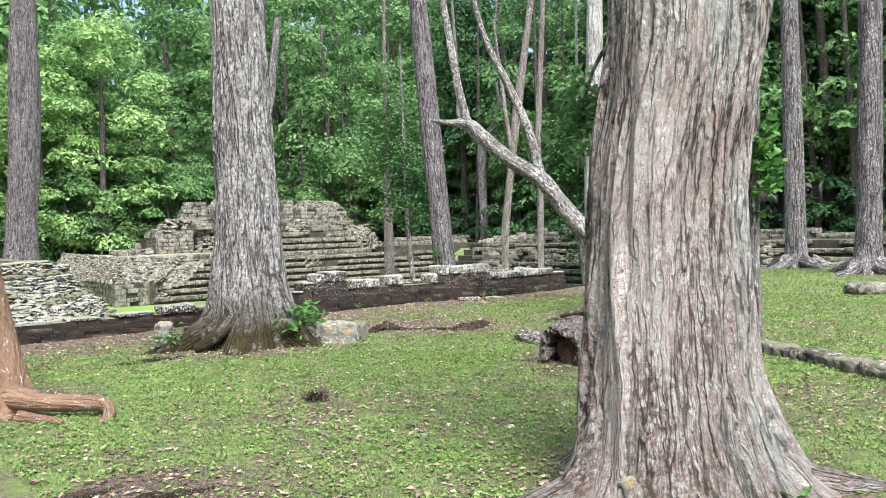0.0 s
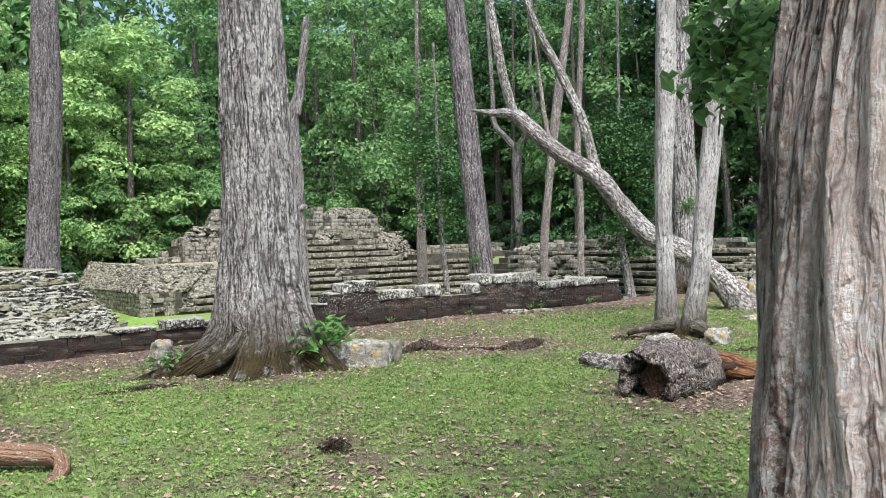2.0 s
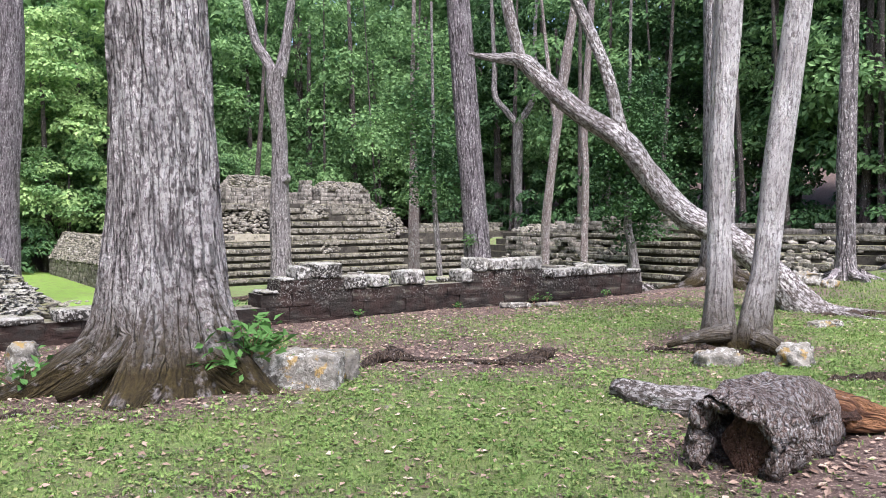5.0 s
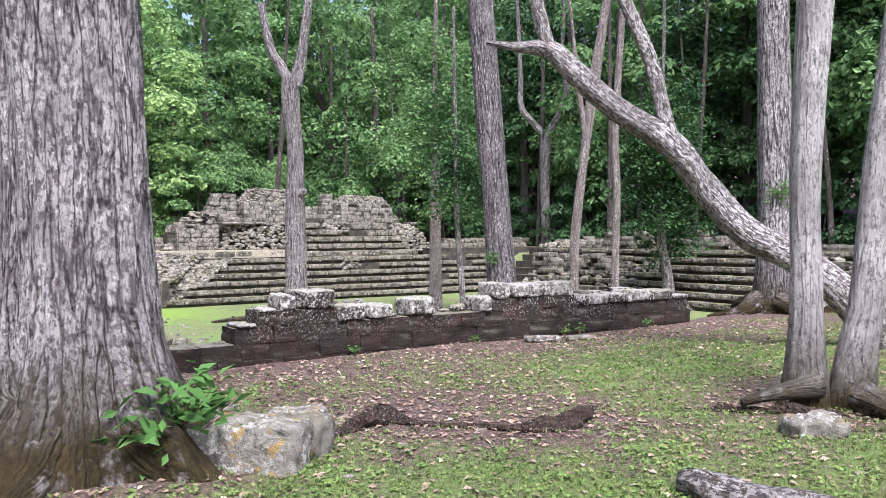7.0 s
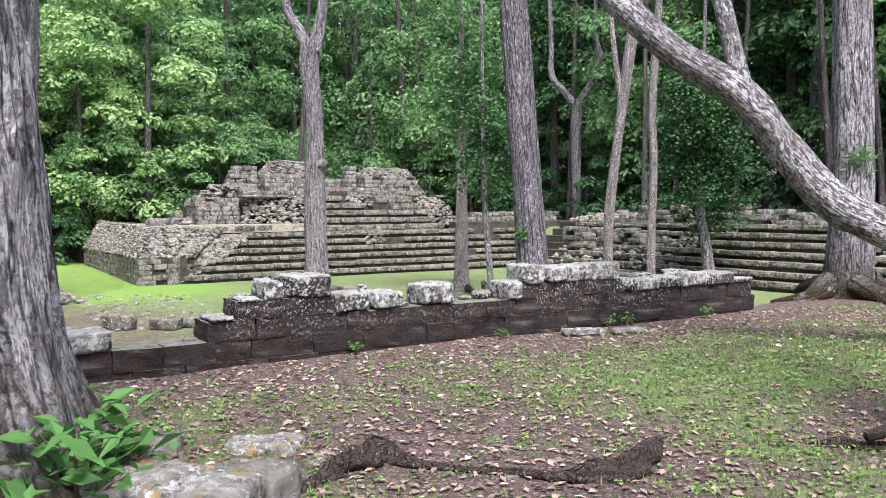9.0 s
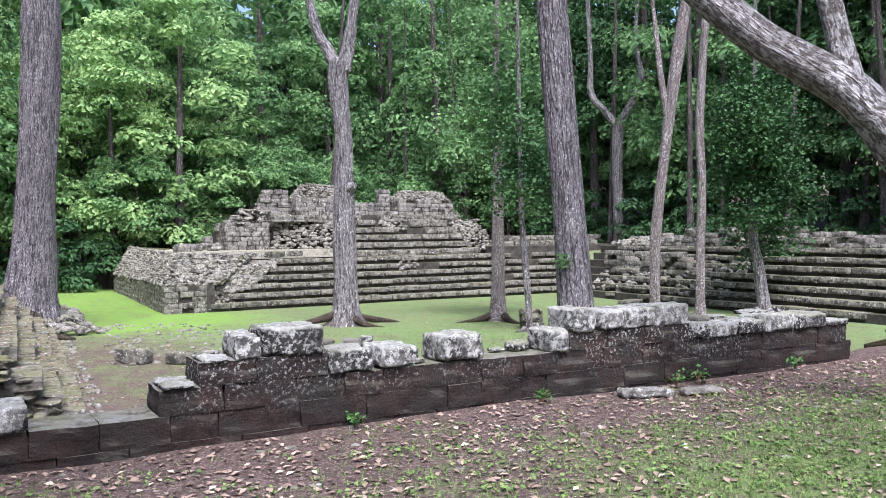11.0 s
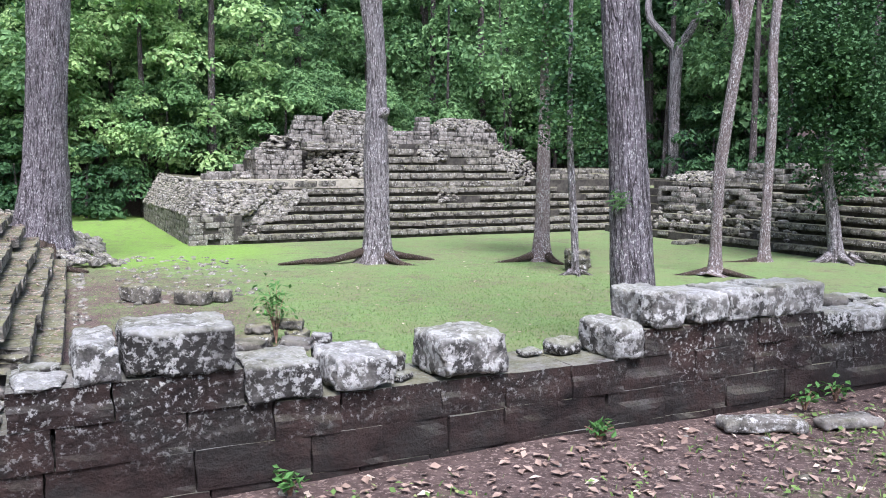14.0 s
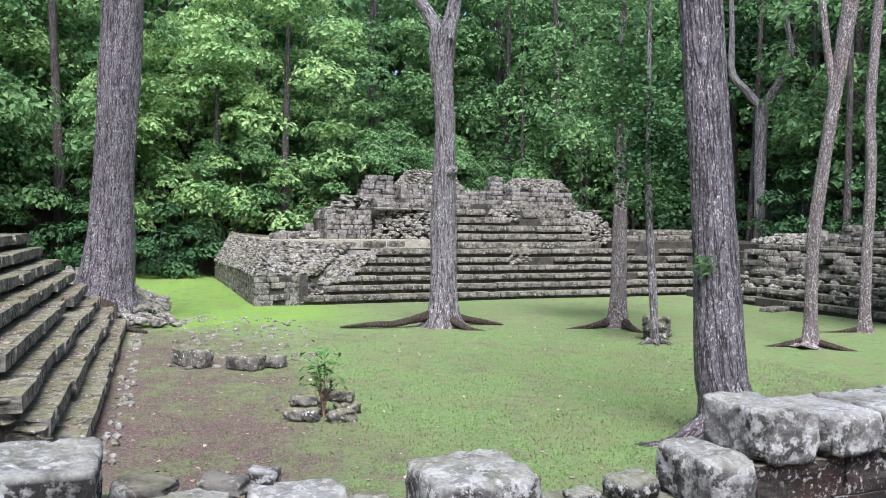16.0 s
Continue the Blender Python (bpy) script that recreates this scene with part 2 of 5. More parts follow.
# Trunks inside the forest: canopy shade is put into this dark bark colour.
BARK_SHADE = bark("shaded_forest_bark", (0.02, 0.016, 0.014), (0.13, 0.11, 0.10), 0.3, 0.0, 0.5, 0.0, 0.8)
BARK_RED = bark("smooth_tan_bark", (0.10, 0.05, 0.032), (0.38, 0.235, 0.155), 0.3, 0.0, 0.6, 0.0, 0.5)
BARK_DEAD = bark("dead_weathered_wood", (0.04, 0.03, 0.026), (0.20, 0.172, 0.156), 0.85, 0.2, 0.8, 0.2, 0.55)
ROTTEN = bark("rotten_orange_wood", (0.10, 0.045, 0.025), (0.42, 0.21, 0.10), 0.15, 0.0, 0.8)
LOG_BARK = bark("flaking_rotten_bark", (0.035, 0.022, 0.017), (0.38, 0.29, 0.25), 0.8, 0.3, 1.1, 0.1, 0.95, 0.0, True)
HOLLOW = bark("dark_rotten_heartwood", (0.022, 0.012, 0.009), (0.17, 0.095, 0.065), 0.1, 0.0, 1.6, 0.0, 0.8, 0.0, True)
FLAKE = bark("loose_bark_flakes", (0.06, 0.04, 0.032), (0.40, 0.31, 0.265), 0.6, 0.0, 1.4, 0.0, 0.7, 0.0, True)
ROOT = bark("dark_root_bark", (0.022, 0.015, 0.011), (0.15, 0.11, 0.08), 0.25, 0.0, 0.9, 0.0, 0.9, 0.0, True)
TERRACE = stone("dark_masonry", (0.0075, 0.006, 0.0055), (0.047, 0.031, 0.0255), 0.55, 0.70, 0.8, 1.1, 0.12, 4.6, 0.0, (0.78, 1.15), 0.4, 0.10)
CAPSTONE = stone("lichen_capstone", (0.15, 0.14, 0.12), (0.37, 0.355, 0.315), 0.84, 0.72, 0.6, 1.7, 0.0, 1.6, 0.0, None, 0.6)
CAP_DARK = stone("black_streaked_capstone", (0.028, 0.026, 0.022), (0.115, 0.107, 0.092), 0.74, 0.76, 0.8, 1.5, 0.0, 2.4, 0.0, None, 0.7)
STEPS = stone("grey_step_stone", (0.125, 0.116, 0.092), (0.33, 0.308, 0.255), 0.5, 0.66, 1.0, 1.1, 0.0, 1.5)
RUBBLE = stone("pale_rubble", (0.14, 0.128, 0.107), (0.37, 0.345, 0.30), 0.5, 0.60, 0.45, 1.0, 0.0, 1.5)
# Dark mortar; on recessed risers its colour stands for shadow gaps and black algae.
CORE = stone("mortar_and_shadow_gap", (0.045, 0.042, 0.034), (0.10, 0.09, 0.075), 0.05, 0.5, 0.6)
PATIO = stone("pale_plaster_floor", (0.30, 0.28, 0.21), (0.50, 0.46, 0.38), 0.3, 0.35, 0.9)
BOULDER = stone("lichen_boulder", (0.21, 0.195, 0.165), (0.40, 0.38, 0.33), 0.72, 0.45, 0.3, 1.8, 0.0, 1.5, 0.8)
GROUND = ground_material()
# One forest foliage in sunlit, middle and shaded tones; light is in the colour.
LEAF_SUNLIT = leaves("sunlit_forest_leaves", (0.11, 0.25, 0.085), (0.50, 0.67, 0.28), 0.45)
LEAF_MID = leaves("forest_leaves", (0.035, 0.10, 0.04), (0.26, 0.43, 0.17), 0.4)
LEAF_SHADED = leaves("shaded_forest_leaves", (0.022, 0.058, 0.026), (0.075, 0.155, 0.055), 0.2)
LEAF_NEAR = leaves("fresh_shrub_leaves", (0.05, 0.13, 0.03), (0.12, 0.26, 0.07), 0.3)
BLADE = leaves("grass_blades", (0.075, 0.14, 0.034), (0.23, 0.34, 0.10), 0.25, (0.30, 0.29, 0.13), 4.0)
LITTER = leaves("fallen_leaves", (0.10, 0.06, 0.045), (0.44, 0.33, 0.25), 0.1, (0.58, 0.50, 0.38), 6.0)


# ---- ground ----
def clamp(x, lo=0.0, hi=1.0):
    return max(lo, min(hi, x))


def smooth(a, b, x):
    t = clamp((x - a) / (b - a))
    return t * t * (3 - 2 * t)


def upper(x, y):
    return 0.29 + 0.14 * smooth(6, 16, y) + 0.05 * smooth(16, 26, y)


def height(u, v):
    p = court(u, v)
    up = upper(p.x, p.y)
    up += 0.03 * noise.noise((p.x * 0.5, p.y * 0.5, 0)) + 0.012 * noise.noise((p.x * 2.1, p.y * 2.1, 4))
    low = FLOOR + 0.05 * noise.noise((p.x * 0.25, p.y * 0.25, 2)) + 0.01 * noise.noise((p.x * 2, p.y * 2, 7))
    low += 0.35 * smooth(30, 46, v) * smooth(8, 0, u)
    bank = smooth(3.2, 4.6, u)
    drop = smooth(0.10, 0.30 + 3.2 * bank, v - 0.0)
    z = up + (low - up) * drop
    z += (0.55 - z) * smooth(24.5, 28, u)                       # raised ground behind the far stairs
    z += (0.6 - z) * smooth(-5, -7.5, u) * smooth(1.0, 3.5, v)  # body of the stair platform
    rise = max(0.0, v - 52) * 0.38 + max(0.0, u - 40) * 0.2 + max(0.0, -24 - u) * 0.22
    return z + min(rise, 22) * smooth(-60, 10, v)


def bareness(u, v):
    """0: grass, 1: bare earth with litter."""
    p = court(u, v)
    n = noise.noise((p.x * 0.55, p.y * 0.55, 1.5)) * 0.5 + noise.noise((p.x * 1.7, p.y * 1.7, 3.5)) * 0.3
    if v < 0.3:
        b = 0.34 + 0.57 * smooth(-2.9, -0.4, v) * smooth(9, 4, u)
        for cx, cy, r in ((1.95, 4.8, 1.2), (-2.6, 10.9, 1.7), (-3.9, 7.2, 1.3), (2.5, 13.2, 1.3), (1.9, 9.4, 1.2), (-1.2, 4.6, 1.0), (-0.2, 12.6, 1.6)):
            b += 0.5 * smooth(r, r * 0.4, math.hypot(p.x - cx, p.y - cy))
        return clamp(b + 0.55 * n)
    b = 0.14 + 0.48 * smooth(3.5, -1.0, u) * smooth(27, 20, v) * smooth(0.5, 3, v) + 0.3 * smooth(5, 0.5, v)
    return clamp(b + 0.35 * n) if -24 < u < 30 and v < 50 else 0.85


us = [-1500, -400, -150, -90, -60, -45, -35, -28, -23] + list(np.arange(-20, -9, 1.0)) + list(np.arange(-9, 5.2, 0.16)) + list(np.arange(5.2, 12, 0.4)) + list(np.arange(12, 30, 0.75)) + [31, 33, 36, 40, 46, 55, 70, 100, 200, 400, 1500]
vs = [-1500, -400, -150, -80, -45, -30, -24, -20, -18] + list(np.arange(-17, -11, 0.4)) + list(np.arange(-11, 0, 0.16)) + [0.0, 0.1, 0.16, 0.22, 0.3, 0.4, 0.6] + list(np.arange(0.9, 5, 0.4)) + list(np.arange(5, 34, 0.75)) + list(np.arange(34, 60, 2.0)) + [64, 70, 80, 100, 130, 200, 400, 1500]
gv = [tuple(court(u, v, height(u, v))) for v in vs for u in us]
nu = len(us)
gf = [(j * nu + i, j * nu + i + 1, (j + 1) * nu + i + 1, (j + 1) * nu + i) for j in range(len(vs) - 1) for i in range(nu - 1)]
gm = np_mesh("ground", gv, gf, True)
# The second mask marks the court lawn, and above 0.55 the painted sunlit patch.
for key, fn in (("bare", bareness), ("lawn_and_sun", lambda u, v: smooth(0.3, 2, v) * smooth(-3, 0, u) * (0.25 + 0.75 * smooth(9, 1, u) * smooth(22, 30, v) + 0.25 * smooth(8, 24, v)))):
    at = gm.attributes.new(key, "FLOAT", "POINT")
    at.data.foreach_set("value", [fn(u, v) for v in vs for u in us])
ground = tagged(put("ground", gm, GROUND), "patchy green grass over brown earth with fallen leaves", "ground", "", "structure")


# ---- trees ----
def spline(pts, n):
    """n + 1 rows between rows of numbers, by Catmull-Rom."""
    p = np.array([pts[0], *pts, pts[-1]], float)
    out = []
    for t in np.linspace(0, len(pts) - 1, n + 1):
        i = min(int(t), len(pts) - 2)
        f = t - i
        a, b, c, d = p[i:i + 4]
        out.append(0.5 * (2 * b + (c - a) * f + (2 * a - 5 * b + 4 * c - d) * f * f + (3 * b - a - 3 * c + d) * f ** 3))
    return np.array(out)


def tube(name, pts, sides, rings, rough=0.05, fine=1.0, flare=None, seed=0, cap=True):
    """A tapered, furrowed stem along rows of x, y, z, radius. flare: lobes, growth, height of the buttressed foot, turn."""
    rows = spline(pts, rings)
    verts, base, grain, run = [], rows[0][2], [], 0.0
    mean = float(rows[:, 3].mean())
    for k, (x, y, z, r) in enumerate(rows):
        run += float(np.linalg.norm(rows[k][:3] - rows[max(0, k - 1)][:3]))
        a, b = rows[max(0, k - 1)][:3], rows[min(rings, k + 1)][:3]
        d = Vector(b - a).normalized()
        side = d.cross(Vector((0.3, 0.9, 0.1))).normalized()
        if abs(d.z) > 0.8:
            side = d.cross(Vector((0, 1, 0))).normalized()
        other = side.cross(d).normalized()
        for j in range(sides):
            t = 2 * math.pi * j / sides
            cs, sn = math.cos(t), math.sin(t)
            q = (cs * 3.2 * fine + seed, sn * 3.2 * fine, z * 0.55 * fine + k * 0.002)
            w = r * (1 + rough * 2.0 * noise.noise((cs * 1.1 + seed, sn * 1.1, z * 0.35 + (0 if abs(d.z) > 0.5 else k * 0.15))))
            w += r * rough * (1.6 * abs(noise.noise(q)) + 1.2 * abs(noise.noise((cs * 8 * fine, sn * 8 * fine + seed, z * 1.1))) - 0.8)
            if flare:
                lobes, grow, tall, turn = flare
                f = math.exp(-max(0.0, z - base) / tall)
                w += r * grow * f * f * (0.35 + 0.65 * max(0.0, math.cos(lobes * (t + turn) + 0.8 * noise.noise((cs, sn, seed))) ) ** 1.5) + r * 0.12 * f
            grain.append((cs * mean + seed * 3.7, sn * mean + seed, run))
            verts.append((x + w * (cs * side.x + sn * other.x), y + w * (cs * side.y + sn * other.y), z + w * (cs * side.z + sn * other.z)))
    faces = [(k * sides + j, k * sides + (j + 1) % sides, (k + 1) * sides + (j + 1) % sides, (k + 1) * sides + j) for k in range(rings) for j in range(sides)]
    if cap:
        for k, row in ((0, rows[0]), (rings, rows[-1])):
            c = len(verts)
            verts.append(tuple(row[:3]))
            grain.append((seed * 3.7, seed, k * 0.1))
            faces += [(c, k * sides + j, k * sides + (j + 1) % sides, c) for j in range(sides)]
            faces[-sides:] = [f[:3] + (f[2],) for f in faces[-sides:]]
    quads = np.array(faces, np.int32)
    tris = np.concatenate([quads[:, [0, 1, 2]], quads[quads[:, 2] != quads[:, 3]][:, [0, 2, 3]]])
    me = np_mesh(name, verts, tris, True)
    me.attributes.new("grain", "FLOAT_VECTOR", "POINT").data.foreach_set("vector", np.array(grain, np.float32).ravel())
    return me


def leaf_mesh(name, centres, size, seed, droop=0.5, narrow=0.45, loose=0.45):
    """Folded, pointed leaves, two triangles each, at rows of x, y, z."""
    g = np.random.default_rng(seed)
    c = np.asarray(centres, float)
    n = len(c)
    ang = g.uniform(0, 2 * np.pi, n)
    tip = np.stack([np.cos(ang), np.sin(ang), g.normal(-droop, loose, n)], 1)
    tip /= np.linalg.norm(tip, axis=1)[:, None]
    wide = np.cross(tip, g.normal(0, loose, (n, 3)) + np.array([0, 0, 1.0]))
    wide /= np.linalg.norm(wide, axis=1)[:, None] + 1e-9
    nor = np.cross(wide, tip)
    s = (size * g.uniform(0.6, 1.35, n))[:, None]
    v = np.stack([c - tip * s * 0.5, c + wide * s * narrow + nor * s * 0.1, c + tip * s * 0.5, c - wide * s * narrow + nor * s * 0.1], 1).reshape(-1, 3)
    i = np.arange(n)[:, None] * 4
    return np_mesh(name, v, np.concatenate([i + [0, 1, 2], i + [0, 2, 3]]))


def clumps(seed, n, count, centre, radii, spread, flat=0.55, shell=0.55):
    """Leaf places in uneven clumps round an ellipsoid."""
    g = np.random.default_rng(seed)
    d = g.normal(0, 1, (n, 3))
    d /= np.linalg.norm(d, axis=1)[:, None]
    k = np.array(centre) + d * np.array(radii) * g.uniform(shell, 1.05, n)[:, None]
    w = g.uniform(0.3, 1.0, n) ** 1.5
    pick = g.choice(n, count, p=w / w.sum())
    off = g.normal(0, 1, (count, 3))
    off /= np.linalg.norm(off, axis=1)[:, None]
    off *= (g.uniform(0, 1, count) ** 0.45)[:, None] * np.array([1, 1, flat]) * (spread * (0.5 + w[pick]))[:, None]
    off[:, 2] -= 0.25 * (off[:, 0] ** 2 + off[:, 1] ** 2) / spread
    return k[pick] + off


def on_ground(x, y):
    return height(*to_uv(x, y))


def tree(name, label, trunks, material, sides=14, rings=30, rough=0.06, fine=1.0, flare=None, roots=(), group="", root_mat=None):
    """trunks: lists of (x, y, z, radius); the first is the stem, the others limbs."""
    base = trunks[0][0]
    if name == "tree" and trunks[0][-1][2] > 4.5 and len(trunks) < 3:      # stems go on up into the canopy
        trunks = [[*pts, tuple(2.2 * b - 1.2 * a if k < 3 else b * 0.8 for k, (a, b) in enumerate(zip(pts[-2], pts[-1])))] for pts in trunks]
    t = tagged(empty(name, pose(base[0], base[1], base[2])), label, "tree", group)
    inv = Matrix.Translation((-base[0], -base[1], -base[2]))
    for i, pts in enumerate(trunks):
        me = tube("trunk" if i == 0 else "limb", pts, sides if i == 0 else max(8, sides * 2 // 3), rings, rough, fine, flare if i == 0 else None, base[0] + i)
        me.transform(inv)
        put("trunk" if i == 0 else "limb", me, material, t)
    if flare and not roots:
        x, y, z, r = base
        g0 = on_ground(x, y)
        roots = [[(x + r * 0.8 * math.cos(a), y + r * 0.8 * math.sin(a), g0 + r * 0.5, r * 0.42), (x + r * 1.9 * math.cos(a + 0.2), y + r * 1.9 * math.sin(a + 0.2), g0 + r * 0.1, r * 0.28), (x + r * 3.2 * math.cos(a), y + r * 3.2 * math.sin(a), g0 - 0.05, r * 0.1)] for a in (-0.3, 1.9, 3.6, 4.9)]
    for i, pts in enumerate(roots):
        if root_mat:
            pts = [(x, y, z - 0.05, r * 0.72) for x, y, z, r in pts]
        me = tube("root", pts, 10, 16, 0.16, 1.5, None, i * 3.1 + base[1])
        me.transform(inv)
        put("root", me, root_mat or material, t)
    return t


def crown(t, places, size, material, seed, droop=0.5, name="crown"):
    me = leaf_mesh(name, np.asarray(places) - np.array(t.matrix_world.translation), size, seed, droop)
    return put(name, me, material, t)


# the tree that the walk starts beside
near_tree = tree("tree", "broad pale tree trunk with flaking white-spotted bark and flared roots",
                 [[(1.81, 4.68, 0.16, 0.545), (1.81, 4.68, 0.5, 0.501), (1.79, 4.67, 1.1, 0.48), (1.81, 4.67, 2, 0.447), (1.93, 4.68, 3, 0.431), (2, 4.68, 5, 0.414), (2.1, 4.74, 9, 0.371)]],
                 BARK_PALE, 150, 240, 0.10, 1.5, (5, 1.0, 0.5, 0.4),
                 [[(2.19, 4.58, 0.42, 0.13), (2.6, 4.55, 0.33, 0.1), (3.1, 4.63, 0.25, 0.05)], [(1.4, 4.54, 0.45, 0.14), (1.04, 4.38, 0.3, 0.1), (0.695, 4.33, 0.24, 0.04)],
                  [(1.79, 4.24, 0.4, 0.13), (1.94, 3.88, 0.3, 0.09), (2.15, 3.63, 0.24, 0.04)]])
big_tree = tree("tree", "massive grey furrowed tree trunk with mossy buttress roots",
                [[(-2.55, 11.15, 0.15, 0.57), (-2.55, 11.15, 0.7, 0.50), (-2.56, 11.15, 1.2, 0.45), (-2.56, 11.15, 2.1, 0.415), (-2.60, 11.15, 3.3, 0.38), (-2.63, 11.2, 6.0, 0.36), (-2.7, 11.2, 10.0, 0.32)]],
                BARK_BIG, 150, 220, 0.085, 1.6, (5, 1.5, 0.8, 0.35),
                [[(-3.0, 10.85, 0.6, 0.20), (-3.4, 10.55, 0.36, 0.15), (-3.85, 10.25, 0.26, 0.08), (-4.3, 10.0, 0.22, 0.04)],
                 [(-2.45, 10.75, 0.6, 0.18), (-2.42, 10.45, 0.38, 0.14), (-2.5, 10.1, 0.27, 0.08), (-2.75, 9.7, 0.22, 0.04)],
                 [(-2.75, 10.78, 1.0, 0.09), (-2.62, 10.62, 0.75, 0.10), (-2.85, 10.45, 0.52, 0.09), (-3.05, 10.3, 0.4, 0.05)],
                 [(-2.2, 10.95, 0.6, 0.18), (-1.95, 10.85, 0.40, 0.13), (-1.7, 10.9, 0.26, 0.06)]])
left_tree = tree("tree", "smooth tan-barked tree trunk with a long exposed surface root",
                 [[(-3.72, 7.15, 0.15, 0.32), (-3.75, 7.15, 0.6, 0.27), (-3.80, 7.15, 1.1, 0.22), (-3.9, 7.15, 1.8, 0.19), (-4.06, 7.18, 2.6, 0.17), (-4.5, 7.3, 5.0, 0.15)]],
                 BARK_RED, 60, 80, 0.05, 0.8, (5, 0.7, 0.35, 0.9),
                 [[(-3.5, 7.0, 0.45, 0.13), (-3.2, 6.9, 0.43, 0.085), (-2.85, 6.86, 0.42, 0.07), (-2.6, 6.85, 0.40, 0.065), (-2.5, 6.75, 0.33, 0.055), (-2.52, 6.6, 0.28, 0.035)],
                  [(-3.3, 6.75, 0.33, 0.05), (-3.0, 6.6, 0.33, 0.045), (-2.75, 6.55, 0.30, 0.03), (-2.6, 6.5, 0.27, 0.015)],
                  [(-3.9, 6.9, 0.45, 0.12), (-4.1, 6.5, 0.33, 0.08), (-4.2, 6.1, 0.27, 0.04)]])
twin = tree("tree", "pair of pale spotted trunks growing from one mossy foot",
            [[(2.27, 13.15, 0.25, 0.20), (2.26, 13.12, 0.7, 0.15), (2.26, 13.1, 1.2, 0.125), (2.255, 13.1, 2.2, 0.115), (2.33, 13.1, 3.75, 0.13), (2.42, 13.1, 6.5, 0.10)],
             [(2.55, 13.1, 0.25, 0.20), (2.62, 13.1, 0.8, 0.15), (2.69, 13.1, 1.2, 0.13), (2.80, 13.1, 2.2, 0.128), (3.0, 13.1, 3.74, 0.125), (3.3, 13.1, 6.5, 0.10)]],
            BARK_SPOT, 48, 90, 0.06, 1.2, (4, 0.5, 0.3, 0.3),
            [[(2.3, 12.95, 0.55, 0.10), (1.95, 12.8, 0.52, 0.05), (1.7, 12.75, 0.46, 0.03)], [(2.6, 12.9, 0.5, 0.13), (2.75, 12.6, 0.42, 0.09), (2.9, 12.3, 0.35, 0.04)]])
fallen = tree("dead_tree", "bare dead tree leaning across with a broken pale tip",
              [[(4.15, 16.2, 0.25, 0.27), (3.85, 16.2, 0.62, 0.22), (3.55, 16.2, 0.98, 0.19), (3.1, 16.2, 1.36, 0.175), (2.46, 16.2, 1.72, 0.165), (2.0, 16.2, 2.24, 0.155), (1.65, 16.2, 2.72, 0.15), (1.02, 16.2, 3.15, 0.13), (0.55, 16.2, 3.58, 0.13), (0.28, 16.2, 3.83, 0.11), (-0.08, 16.2, 3.87, 0.06), (-0.44, 16.2, 3.94, 0.03)],
               [(1.62, 16.2, 2.8, 0.11), (1.56, 16.22, 3.1, 0.09), (1.41, 16.25, 3.71, 0.085), (1.08, 16.3, 4.51, 0.075), (0.6, 16.3, 5.6, 0.06), (0.3, 16.3, 7.0, 0.04)],
               [(0.3, 16.2, 3.75, 0.09), (0.22, 16.2, 4.05, 0.085), (0.1, 16.2, 4.6, 0.08), (-0.05, 16.25, 5.6, 0.07), (-0.3, 16.3, 7.2, 0.05)]],
              BARK_DEAD, 30, 90, 0.09, 1.3, (4, 0.5, 0.25, 0.0),
              [[(4.2, 16.1, 0.42, 0.14), (4.6, 16.0, 0.42, 0.08), (5.2, 15.9, 0.40, 0.03)], [(4.1, 15.95, 0.42, 0.10), (4.4, 15.5, 0.42, 0.05), (4.7, 15.1, 0.41, 0.02)]])
far_right = tree("tree", "tall straight grey trunk with an air plant on it",
                 [[(3.76, 20.5, 0.2, 0.38), (3.78, 20.45, 0.9, 0.30), (3.80, 20.4, 2.2, 0.28), (3.76, 20.4, 4.5, 0.25), (3.75, 20.4, 9.0, 0.22)]],
                 BARK_BIG, 48, 70, 0.05, 1.2, (5, 1.0, 0.4, 0.5))
tree("tree", "straight dark trunk standing on grass", [[(6.43, 21.6, 0.25, 0.26), (6.42, 21.6, 1.0, 0.18), (6.42, 21.6, 2.7, 0.175), (6.48, 21.6, 5.8, 0.15), (6.5, 21.6, 10, 0.12)]], BARK_FAR, 20, 30, 0.06, 1, (5, 0.6, 0.3, 0))
tree("tree", "straight grey trunk standing on grass", [[(9.07, 24.4, 0.3, 0.42), (9.07, 24.4, 1.0, 0.31), (9.05, 24.4, 4.8, 0.27), (9.0, 24.4, 10, 0.22)]], BARK_FAR, 20, 30, 0.06, 1, (5, 0.6, 0.3, 0))
tree("tree", "straight pale grey trunk with spreading roots", [[(9.7, 21.2, 0.3, 0.45), (9.7, 21.2, 1.0, 0.31), (9.8, 21.2, 4.0, 0.29), (9.95, 21.2, 10, 0.24)]], BARK_GREY, 24, 30, 0.06, 1, (5, 0.9, 0.35, 0))

